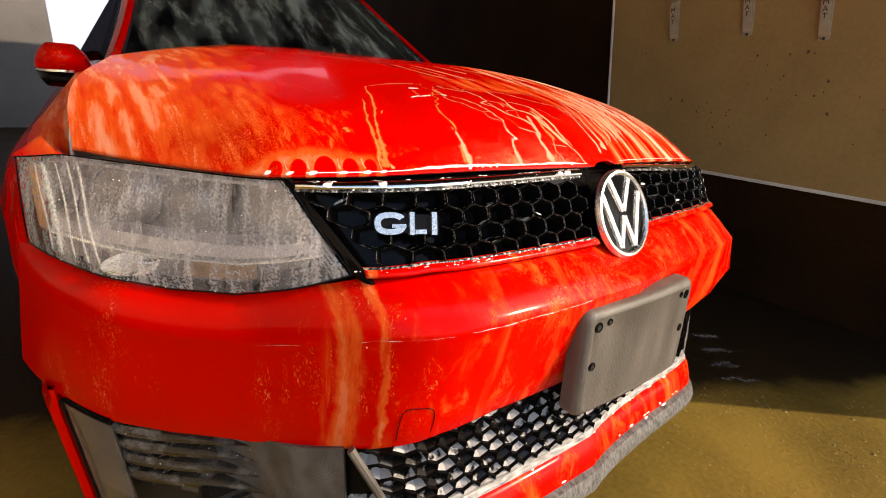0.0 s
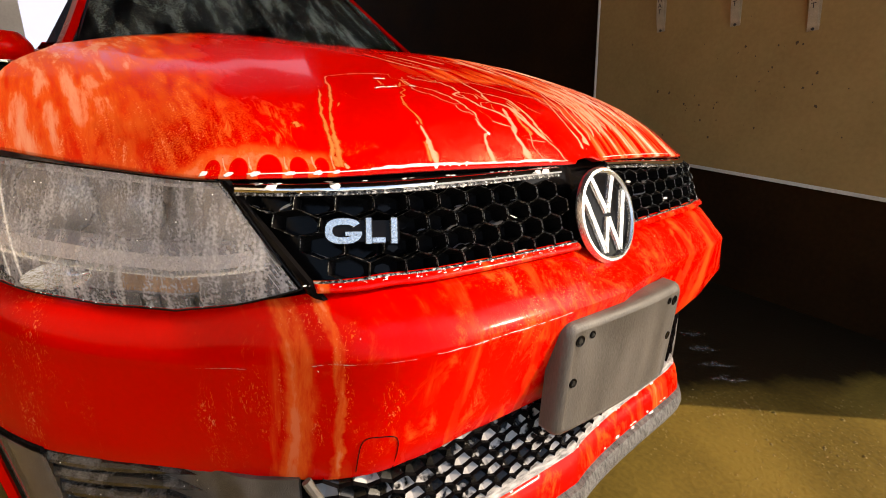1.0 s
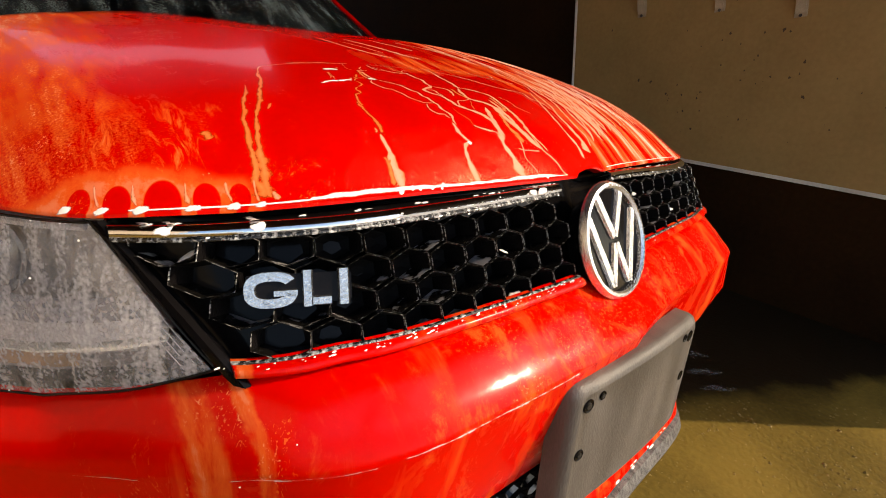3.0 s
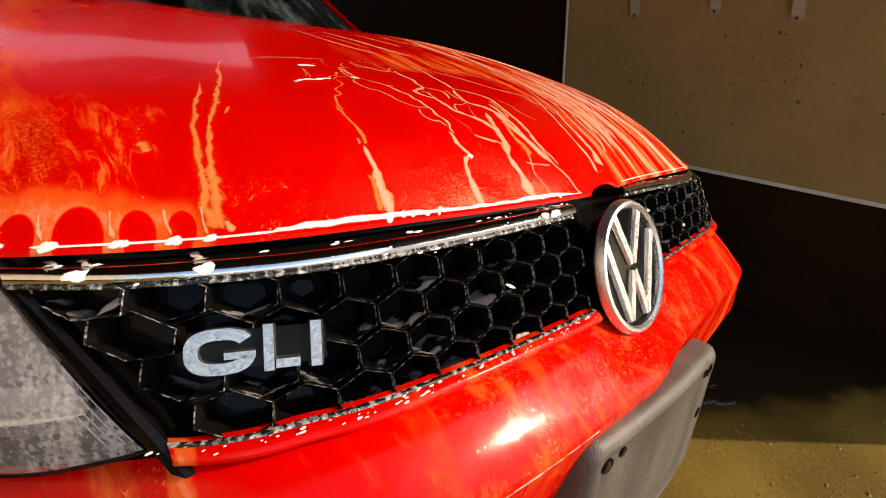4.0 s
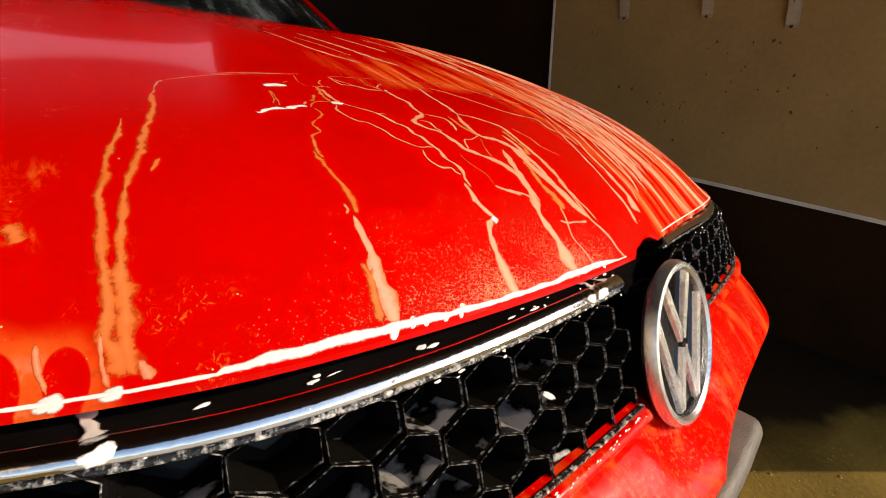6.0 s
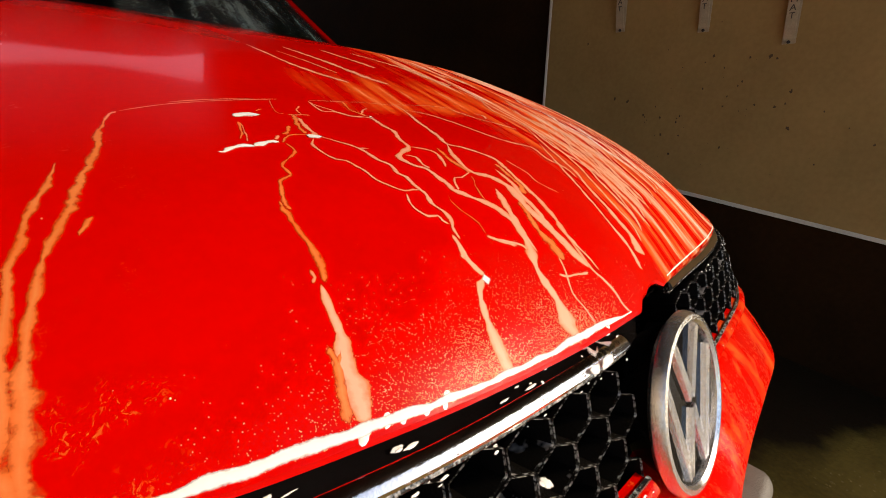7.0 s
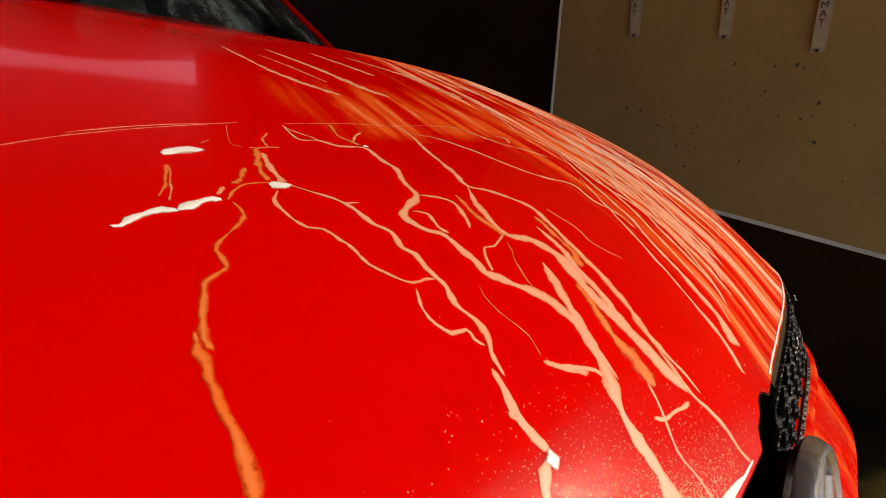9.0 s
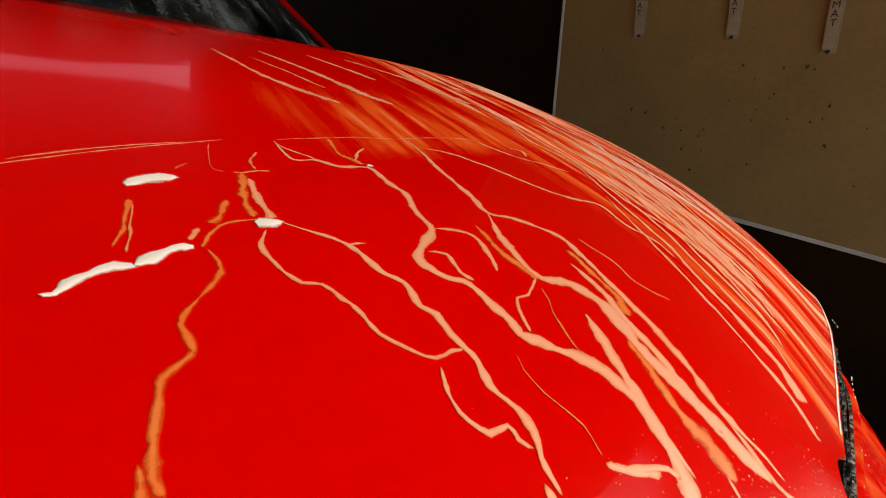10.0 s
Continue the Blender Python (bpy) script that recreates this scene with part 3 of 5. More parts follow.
def red_z(x):
    """Middle of the thin red strip under the honeycomb."""
    return float(np.interp(abs(x), [0, .14, .36, .43], [.6745, .6745, .6745, .664]))


def ledge(x, v):
    """The black ledge from the chrome bar back to the hood's edge."""
    zb = bar_z(x) + 0.004
    return Vector((x, lerp(grille_y(x, zb) + (-0.001 if x < 0 else 0.007), edge_line(x) + 0.016, v), lerp(zb, edge_z(x) - 0.0125, v)))


grille = part("grille", band(-0.49, 0.49, 0.655, 0.785, -0.040, 0.004, 80, cut=True, along=lambda x: 0.0 if x < 0 else bar_z(x) - bar_z(-x)), BLACK, car, "black honeycomb radiator grille")
for s in (-1, 1):
    a, b = (-0.485, -0.070) if s < 0 else (0.070, 0.455)
    part("top_strip", sheet([[ledge(lerp(a, b, i / 40), v) for i in range(41)] for v in np.linspace(0, 1, 5)], 0.004, (0, -0.2, 1)), LEDGE, grille)
    part("chrome_strip", band(a, b, -0.0048, 0.0042, 0.002 if s < 0 else -0.006, 0.003, bulge=0.004, along=bar_z), CHROME, grille, "chrome bar")
    part("lower_chrome_line", band(a, b, -0.0082, -0.0052, 0.001 if s < 0 else -0.007, 0.005, bulge=0.001, along=bar_z), GLINT_RIM, grille)
    a, b = (-0.43, -0.058) if s < 0 else (0.058, 0.43)
    part("red_strip", band(a, b, -0.0045, 0.0040, 0.007, 0.014, bulge=0.003, along=red_z), PAINT, grille, "thin red strip")
    part("sill_strip", band(a, b, 0.0042, 0.0058, 0.004, 0.003, along=red_z), GLINT_RIM, grille)
    # slanted end frame beside the headlamp
    rows = []
    for k in range(9):
        v = k / 8
        z = lerp(0.652, 0.770, v)
        xo = gx(z) + 0.010
        z += 0.0 if s < 0 else v * (bar_z(xo) - bar_z(-xo) - 0.006)
        rows.append([(s * (xo - d), grille_y(xo - d, z) - o, z) for d, o in ((-0.001, -0.012), (0.002, 0.003), (0.008, 0.005), (0.013, 0.0), (0.016, -0.02))])
    part("end_frame", sheet(rows), BLACK, grille)

# one honeycomb cell: a hexagonal frame that narrows to a dished floor
def cell_mesh(name, w, h, suds, deep=0.030, floor=0.80, rim=None):
    bm = bmesh.new()
    def ring(k, y):
        pts = [(0, h * 0.667), (w / 2, h / 3), (w / 2, -h / 3), (0, -h * 0.667), (-w / 2, -h / 3), (-w / 2, h / 3)]
        return [bm.verts.new((x * k, y, z * k)) for x, z in pts]
    rs = [ring(1.0, 0.003), ring(0.988, 0.0), ring(0.974, -0.0010), ring(0.957, 0.0006), ring(floor, deep), ring(0.3, deep + 0.003)]
    for q, (a, b) in enumerate(zip(rs, rs[1:])):
        for k in range(6):
            face = bm.faces.new((a[k], b[k], b[(k + 1) % 6], a[(k + 1) % 6]))
            face.material_index = 1 if q in (1, 2) else 2 if q == 3 and k in (2, 3) else 3 if q == 4 else 0
    bm.faces.new(rs[-1]).material_index = 3
    bmesh.ops.recalc_face_normals(bm, faces=bm.faces)
    me = bpy.data.meshes.new(name)
    bm.to_mesh(me)
    bm.free()
    for material in (CELL, rim or GLINT_RIM, suds, LEDGE):
        me.materials.append(material)
    return me


CW, CH = 0.0395, 0.0265
cell = cell_mesh("cell", CW, CH, SUDS)
for r in range(4):
    z = 0.6845 + r * 0.0225
    for i in range(-13, 14):
        x = (i + (0.5 if r % 2 else 0.0)) * CW
        if abs(x) > gx(z) - 0.010 or abs(x) < 0.062:
            continue
        c = new("cell", cell)
        c.parent = grille
        slope = (plan_y(abs(x) + 0.01) - plan_y(abs(x) - 0.01)) / 0.02 * (1 if x > 0 else -1)
        low = (bar_z(x) - 0.672) / (bar_z(-abs(x)) - 0.672)     # the far half is a little lower
        zc = 0.672 + (z - 0.672) * low
        c.matrix_basis = Matrix.Translation((x, grille_y(x, zc) + 0.002, zc)) @ Matrix.Rotation(math.atan(slope), 4, "Z") @ Matrix.Rotation(radians(-22), 4, "X") @ Matrix.Diagonal((1 / math.cos(math.atan(slope)), 1, 0.0225 / CH * 1.04 * low, 1))

# emblem
em = Matrix.Translation((0.012, 0.027, 0.709)) @ Matrix.Rotation(radians(90 - 22), 4, "X") @ Matrix.Diagonal((1.0, 1.10, 1, 1))
emblem = part("emblem", lathe([(0.050, -0.030), (0.060, -0.004), (0.060, 0.002), (0.0, 0.003)], 40, em), BLACK, car, "round emblem, chrome ring on black")
part("ring", lathe([(0.058, 0.0), (0.0585, 0.007), (0.0610, 0.0095), (0.0645, 0.0090), (0.0672, 0.004), (0.0675, 0.000), (0.064, -0.004)], 48, em), SILVER, emblem, "wet chrome ring")


def bar2(a, b, w, m, z0=0.0, z1=0.0065):
    a, b = Vector((*a, 0)), Vector((*b, 0))
    d = (b - a).normalized()
    n = Vector((-d.y, d.x, 0)) * w / 2
    bm = bmesh.new()
    lo = [a - n, b - n, b + n, a + n]
    v0 = [bm.verts.new(m @ (p + Vector((0, 0, z0)))) for p in lo]
    v1 = [bm.verts.new(m @ (p + Vector((0, 0, z1)))) for p in [a - n * .7, b - n * .7, b + n * .7, a + n * .7]]
    bm.faces.new(v0[::-1])
    bm.faces.new(v1)
    for k in range(4):
        bm.faces.new((v0[k], v0[(k + 1) % 4], v1[(k + 1) % 4], v1[k]))
    return bm


for s in (-1, 1):
    part("bar", bar2((s * 0.026, 0.052), (s * 0.001, 0.004), 0.0118, em), SILVER, emblem)
    part("bar", bar2((s * 0.049, 0.030), (s * 0.018, -0.050), 0.0124, em), SILVER, emblem)
    part("bar", bar2((s * 0.001, -0.004), (s * 0.018, -0.050), 0.0118, em), SILVER, emblem)

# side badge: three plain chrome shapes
def badge_at(x, z):
    slope = (plan_y(abs(x) + 0.01) - plan_y(abs(x) - 0.01)) / 0.02 * (1 if x > 0 else -1)
    return Matrix.Translation((x, grille_y(x, z) - 0.006, z)) @ Matrix.Rotation(math.atan(slope), 4, "Z") @ Matrix.Rotation(radians(90 - 22), 4, "X")


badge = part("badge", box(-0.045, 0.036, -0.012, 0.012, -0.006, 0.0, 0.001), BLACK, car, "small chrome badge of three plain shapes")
badge.matrix_basis = badge_at(-0.371, 0.7250)


def open_ring(cx, rx, ry, ix, iy, h, n=30, a0=30, a1=345):
    """A flat band round an oval, open between two angles."""
    bm = bmesh.new()
    prev = None
    for k in range(n + 1):
        g = radians(lerp(a0, a1, k / n))
        c, d = math.cos(g), math.sin(g)
        c2, d2 = abs(c) ** 0.77 * (1 if c > 0 else -1), abs(d) ** 0.77 * (1 if d > 0 else -1)
        now = [bm.verts.new((cx + x * c2, y * d2, z)) for x, y, z in ((rx, ry, 0), (rx * 0.97, ry * 0.97, h), (ix * 1.06, iy * 1.06, h), (ix, iy, 0))]
        if prev:
            for i in range(4):
                j = (i + 1) % 4
                bm.faces.new((prev[i], prev[j], now[j], now[i]))
        else:
            bm.faces.new(now)
        prev = now
    bm.faces.new(prev[::-1])
    return bm


part("shape", open_ring(-0.0265, 0.0205, 0.0145, 0.0115, 0.0066, 0.004), BADGE, badge, "chrome open ring")
part("shape", bar2((-0.0245, -0.0030), (-0.0065, -0.0030), 0.0060, Matrix.Identity(4), 0, 0.004), BADGE, badge, "chrome spur")
part("shape", bar2((0.001, 0.0145), (0.001, -0.0145), 0.0085, Matrix.Identity(4), 0, 0.004), BADGE, badge, "chrome upright")
part("shape", bar2((0.005, -0.0105), (0.0195, -0.0105), 0.008, Matrix.Identity(4), 0, 0.004), BADGE, badge, "chrome foot")
part("shape", bar2((0.0295, 0.0145), (0.0295, -0.0145), 0.0095, Matrix.Identity(4), 0, 0.004), BADGE, badge, "chrome upright")

# towing eye cover
def face_at(x, z):
    """The bumper's front face at a height between its edges."""
    u = u_at(x)
    r = (z - low_z(u)) / (top_z(u) - low_z(u))
    return plan_y(x) + float(np.interp(r, [q for q, _ in BUMP[::-1]], [bump_off(k, x) for k in range(len(BUMP))][::-1]))


outline = []
for k in range(33):
    g = math.pi * k / 32
    c, d = math.cos(g), math.sin(g)
    outline.append((-0.382 + 0.021 * abs(c) ** 0.45 * (1 if c > 0 else -1), 0.424 + 0.062 * abs(d) ** 0.35))
part("tow_cover", tube([(x, face_at(x, z) - 0.0005, z) for x, z in outline], 0.0007, 5), BLACK, car, "seam of the towing eye cover")

# number plate bracket, empty
pw, p0, p1 = 0.150, 0.410, 0.594


def round_rect(w, h, r, n=6):
    pts = []
    for cx, cz, a0 in ((w - r, h - r, 0), (-w + r, h - r, 90), (-w + r, -h + r, 180), (w - r, -h + r, 270)):
        pts += [(cx + r * math.cos(radians(a0 + 90 * k / n)), cz + r * math.sin(radians(a0 + 90 * k / n))) for k in range(n + 1)]
    return pts


bm = bmesh.new()
loops = []
for y, inset in ((0.020, 0.0), (0.000, 0.0), (-0.0055, 0.0022), (-0.0095, 0.0060), (-0.0118, 0.0105), (-0.0120, 0.0125), (-0.0108, 0.0145)):
    loops.append([bm.verts.new((x, y, z)) for x, z in round_rect(pw - inset, (p1 - p0) / 2 - inset, 0.016 - inset * 0.5)])
for a, b in zip(loops, loops[1:]):
    for k in range(len(a)):
        bm.faces.new((a[k], a[(k + 1) % len(a)], b[(k + 1) % len(a)], b[k]))
bm.faces.new(loops[-1])
bmesh.ops.triangulate(bm, faces=[f for f in bm.faces if len(f.verts) > 4])
bmesh.ops.bisect_plane(bm, geom=bm.verts[:] + bm.edges[:] + bm.faces[:], plane_co=(0, 0, 0), plane_no=(1, 0, 0))
for k in (-0.11, -0.07, -0.035, 0.035, 0.07, 0.11):
    bmesh.ops.bisect_plane(bm, geom=bm.verts[:] + bm.edges[:] + bm.faces[:], plane_co=(k, 0, 0), plane_no=(1, 0, 0))
for v in bm.verts:                                  # bowed round the bumper
    v.co.y += 0.30 * v.co.x ** 2
plate = part("plate_bracket", bm, GREY, car, "empty grey plastic number plate bracket with worn edges")
plate.matrix_basis = Matrix.Translation((0.012, -0.047, (p0 + p1) / 2)) @ Matrix.Rotation(radians(-1.5), 4, "X")
hm = Matrix.Rotation(radians(90), 4, "X")
for x, z, r in ((-.126, .065, .0075), (-.102, .069, .005), (-.128, -.001, .0065), (.124, .065, .0075), (.104, .069, .005), (.126, -.001, .0065)):
    m = Matrix.Translation((x, -0.0110 + 0.30 * x * x, z)) @ Matrix.Rotation(0.6 * x, 4, "Z") @ hm
    hole = part("bolt_hole", lathe([(r * 1.15, 0.0), (r * 1.1, 0.0012), (r * 0.92, 0.0006), (r * .9, 0.0003), (0, 0.0002)], 16, m), BLACK, plate, "dark recessed hole")
    part("screw", lathe([(r * 0.6, 0.0), (r * 0.55, 0.0018), (0.0, 0.0022)], 10, m), MATT, hole)


# ---- lower front ----
LOW_TOP, LOW_BOT = 0.440, 0.285


def low_y(x, z):
    """The plane of the lower grille."""
    return 0.010 + plan_y(x) * 0.85 - (LOW_TOP - z) * 0.06


rows = [[(x, low_y(x, z) + 0.035, z) for x in np.linspace(-0.50, 0.50, 60)] for z in (0.455, 0.36, 0.27)]
lower = part("lower_grille", sheet(rows), BLACK, car, "black honeycomb lower grille speckled with foam")
lcell = cell_mesh("low_cell", 0.031, 0.026, MORE_SUDS, 0.014, 0.55, BLACK)
for r in range(7):
    z = 0.430 - r * 0.0225
    for i in range(-16, 17):
        x = (i + (0.5 if r % 2 else 0.0)) * 0.031
        if abs(x) > 0.452 - (0.42 - z) * 0.30:
            continue
        c = new("cell", lcell)
        c.parent = lower
        slope = (plan_y(abs(x) + 0.01) - plan_y(max(0, abs(x) - 0.01))) / 0.02 * (1 if x > 0 else -1) * 0.85
        c.matrix_basis = Matrix.Translation((x, low_y(x, z), z)) @ Matrix.Rotation(math.atan(slope), 4, "Z") @ Matrix.Rotation(radians(8), 4, "X") @ Matrix.Diagonal((1 / math.cos(math.atan(slope)), 1, 0.0225 / 0.026 * 1.04, 1))


def lip_row(off, z, k, n=90, ue=8.6):
    row = []
    for i in range(-n, n + 1):
        u = abs(i) / n * ue
        s = 1 if i >= 0 else -1
        X, Y = spline(PLAN_X, u), spline(PLAN_Y, u)
        kk = lerp(k, 0.97, smooth01((X - 0.40) / 0.28))
        row.append((s * X * lerp(1.03, 0.90, smooth01((X - 0.40) / 0.2)), Y * kk + off + 0.07 * smooth01((X - 0.36) / 0.1), z))
    return row


part("chrome_sill", sheet([lip_row(0.028, 0.297, 0.7, ue=5), lip_row(0.000, 0.293, 0.7, ue=5), lip_row(-0.006, 0.284, 0.7, ue=5), lip_row(0.006, 0.276, 0.7, ue=5)]), SILL, car, "grey lower grille edge wet with foam")
spoiler = part("front_spoiler", sheet([lip_row(0.035, 0.283, 0.65), lip_row(0.000, 0.280, 0.62), lip_row(-0.012, 0.268, 0.58), lip_row(-0.020, 0.245, 0.55), lip_row(-0.024, 0.228, 0.53), lip_row(-0.014, 0.220, 0.53)]), PAINT, car, "red lower spoiler with foam along it")
part("black_lip", sheet([lip_row(-0.010, 0.223, 0.53), lip_row(-0.032, 0.219, 0.52), lip_row(-0.040, 0.200, 0.51), lip_row(-0.038, 0.180, 0.51), lip_row(-0.018, 0.174, 0.51), lip_row(0.10, 0.173, 0.51)]), LIP, spoiler, "scuffed black plastic lip")

# fog lamp pods and bumper corners
for s in (-1, 1):
    def pod(u, v, deep=0.0):
        X, Y = spline(PLAN_X, u), spline(PLAN_Y, u)
        return (s * X * (1.042 - 0.022 * (1 - v)), Y * 0.96 + 0.010 + deep, lerp(0.175, low_z(u) + 0.002, v))
    rows = [[pod(u, v, 0.055) for u in np.linspace(4.4, 9.1, 40)] for v in np.linspace(-0.3, 1, 6)]
    fog = part("fog_lamp", sheet(rows), MATT, car, "black fog lamp pod with ribbed vents")
    rows = [[pod(u, v, 0.006 - 0.006 * math.sin(math.pi * (u - 7.95) / 1.0)) for u in np.linspace(7.95, 8.84, 12)] for v in np.linspace(-0.25, 0.985, 10)]
    part("lens", sheet(rows, 0.006), FOG, fog, "dull fog lamp glass")
    rows = [[pod(u, v, 0.03) for u in np.linspace(7.95, 8.98, 12)] for v in np.linspace(-0.15, 0.97, 8)]
    part("reflector", sheet(rows), LINING, fog)
    part("rim", tube([pod(8.95, v, 0.000) for v in np.linspace(-0.25, 0.97, 14)] + [pod(u, 0.985, 0.006) for u in np.linspace(8.85, 7.9, 8)], 0.0072, 8), BLACK, fog)
    for q, v in enumerate((0.30, 0.50, 0.69, 0.86)):
        line = [pod(u, v + 0.10 * smooth01((7.9 - u) / 2.4) * (1 - v), 0.012 + 0.022 * smooth01((7.95 - u) / 2.6)) for u in np.linspace(4.95 + 0.22 * q, 7.93, 24)]
        fade = [0.25 + 0.75 * smooth01(k / 12) for k in range(24)]
        rows = [[(x, y + a, z + b * f) for (x, y, z), f in zip(line, fade)] for a, b in ((0.035, 0.012), (0.004, 0.010), (-0.005, 0.003), (-0.002, -0.006), (0.035, -0.011))]
        part("vent_slat", sheet(rows), VENT, fog)
    rows = [[pod(u, v, o + 0.040 * smooth01((u - 4.9) / 1.5)) for u in np.linspace(4.42, 7.0, 28)] for v, o in ((1.0, 0.004), (0.7, 0.006), (0.35, 0.010), (-0.4, 0.022))]
    part("blank_panel", sheet(rows, 0.006), COVER, fog, "plain grey cover panel")
    part("end_strip", tube([(s * lerp(0.452, 0.372, t), low_y(lerp(0.452, 0.372, t), 0.36) - 0.006, lerp(0.402, 0.215, t)) for t in np.linspace(0, 1, 8)], 0.0065, 8), GREY, fog, "pale wet strip beside the lower grille")
    rows = []
    for v in np.linspace(-0.35, 1.07, 14):
        x, y, z = pod(9.08, v)
        f = 1.0 if v < 0.9 else 0.6
        rows.append([(x + s * 0.000, y + 0.012, z), (x + s * 0.006 * f, y - 0.003, z), (x + s * 0.018 * f, y + 0.002, z), (x + s * 0.024 * f, y + 0.022, z), (x + s * 0.032 * f, y + 0.07, z), (x + s * 0.036 * f, y + 0.20, z), (x + s * 0.036 * f, y + 0.34, z)])
    part("bumper_corner", sheet(rows), PAINT, car)

    # ---- headlamp ----
    def hl_top(x, s=s):
        return edge_z(s * x) - 0.004 - 0.016 * smooth01((x - 0.71) / 0.09)
    def lamp(u, v, deep=0.0):
        return lamp_at(s, u, v, deep)
    def lamp_at(s, u, v, deep=0.0):
        X, Y = spline(PLAN_X, u), spline(PLAN_Y, u)
        z = lerp(top_z(u) + 0.006, hl_top(X, s), v)
        bul = 0.012 * (1 - (2 * v - 1) ** 2)
        t = (z - 0.59) / 0.17
        yt = edge_line(min(X, 0.71)) + max(0.0, X - 0.71) * 1.45 - 0.002
        return (s * (X - deep * 0.35), lerp(Y + 0.006, yt, smooth01(t * 0.9 + 0.05)) - bul + deep, z)
    def inner(v):
        return lerp(u_at(0.436), u_at(0.490), v)
    def outer(v):
        return lerp(9.95, 9.74, v)
    def lamp_grid(deep, m=0.0, nu=48, nv=14):
        return [[lamp(lerp(inner(v) + m, outer(v) - m, i / nu), v, deep) for i in range(nu + 1)] for v in np.linspace(0.0 + m * 0.2, 1 - m * 0.2, nv + 1)]
    head = part("headlight", sheet(lamp_grid(0.085)), LINING, car, "headlamp clouded with running soap")
    lens = part("lens", sheet(lamp_grid(0.0, 0.05)), LENS, head, "clear lens streaked with soap")
    lens.visible_shadow = False
    g = lamp_grid(-0.001, 0.0, 48, 14)
    edge = g[0] + [r[-1] for r in g[1:]] + g[-1][::-1][1:] + [r[0] for r in g[::-1][1:]]
    part("seal", tube([Vector(p) for p in edge], 0.0012, 6), BLACK, head)
    # main reflector bowl and projector, lower signal band, amber marker
    for (uc, vc, rad, mtl, nm) in ((7.45, 0.68, 0.050, LINING, "reflector"), (6.45, 0.66, 0.040, LINING, "projector")):
        x, y, z = lamp(uc, vc, 0.045)
        m = Matrix.Translation((x, y, z)) @ Matrix.Rotation(radians(36 * s), 4, "Z") @ Matrix.Rotation(radians(84), 4, "X")
        part(nm, lathe([(rad * 1.08, 0.0), (rad * 1.08, 0.008), (rad, 0.010), (rad * 0.97, 0.006), (rad * 0.8, 0.014), (rad * 0.45, 0.022), (0, 0.025)], 32, m), mtl, head)
    rows = [[lamp(u, v, d) for u in np.linspace(5.0, 9.2, 36)] for v, d in ((0.03, 0.03), (0.08, 0.042), (0.22, 0.045), (0.25, 0.022))]
    part("signal_band", sheet(rows), LINING, head, "dim grey indicator band")
    rows = [[lamp(u, v, d - 0.004) for u in np.linspace(5.75, 6.75, 10)] for v, d in ((0.05, 0.034), (0.09, 0.042), (0.20, 0.044), (0.235, 0.028))]
    part("indicator", sheet(rows), BROWN, head, "amber indicator")
    for k in range(4):
        part("rib", tube([lamp(inner(v) + 0.10 + 0.06 * k, v, 0.005) for v in np.linspace(0.04, 0.5, 10)], 0.0005, 5), BAND, head)
    rows = [[lamp(lerp(inner(v) + 0.2, 9.1, i / 36), v, d) for i in range(37)] for v, d in ((0.258, 0.016), (0.262, 0.004), (0.272, 0.004), (0.276, 0.020))]
    part("divider", sheet(rows), TRIM, head, "bright line above the indicator")
    rows = [[lamp(lerp(inner(v) + 0.3, 9.0, i / 36), v, d) for i in range(37)] for v, d in ((0.285, 0.020), (0.30, 0.010), (0.41, 0.012), (0.43, 0.05))]
    part("inner_bezel", sheet(rows), BAND, head, "pale inner bezel")
    rows = [[lamp(lerp(inner(v) + 0.25, 8.9, i / 36), v, d) for i in range(37)] for v, d in ((0.90, 0.05), (0.915, 0.016), (0.945, 0.012), (0.955, 0.03))]
    part("upper_bezel", sheet(rows), BAND, head, "pale line under the upper edge")
    x, y, z = lamp(7.3, 0.14, 0.034)
    m = Matrix.Translation((x, y, z)) @ Matrix.Rotation(radians(90), 4, "X")
    part("signal_bulb", lathe([(0.05, 0.004), (0.035, -0.002), (0.012, 0.0), (0.009, 0.012), (0, 0.016)], 20, m @ Matrix.Diagonal((1.2, 0.42, 1, 1))), CHROME, head, "silver indicator bulb dish")
    rows = [[lamp(u, v, 0.02) for u in np.linspace(9.22, 9.60, 8)] for v in np.linspace(0.22, 0.90, 6)]
    part("side_marker", sheet(rows), AMBER, head, "amber side marker")

    # ---- fender and flank ----
    rows = []
    ys = np.concatenate([np.linspace(0.645, 1.35, 22), np.linspace(1.5, 4.35, 16)])
    for y in ys:
        sx = side_x(min(y, 1.0)) - 0.004 - 0.10 * smooth01((y - 3.6) / 0.9)
        sm = side_seam(y) if y < 1.2 else side_seam(1.2) - 0.02 * smooth01((y - 1.2) / 0.4)
        zs = hood_z(sm, min(y, 1.15)) if y < 1.15 else lerp(hood_z(sm, 1.15), 0.90, smooth01((y - 1.15) / 1.5))
        rows.append([(s * sm, y, zs - 0.012), (s * (sm + 0.003), y, zs - 0.002), (s * lerp(sm, sx, 0.30), y, zs - 0.026), (s * lerp(sm, sx, 0.62), y, lerp(zs, 0.67, 0.56)), (s * lerp(sm, sx, 0.88), y, 0.675 + 0.25 * (zs - 0.80)),
                     (s * sx, y, 0.62), (s * (sx + 0.004), y, 0.50), (s * (sx - 0.006), y, 0.36), (s * (sx - 0.04), y, 0.20)])
    corner = []
    at = [(abs(x), z) for x, y, z in rows[2]][::-1]
    y2 = float(ys[2])
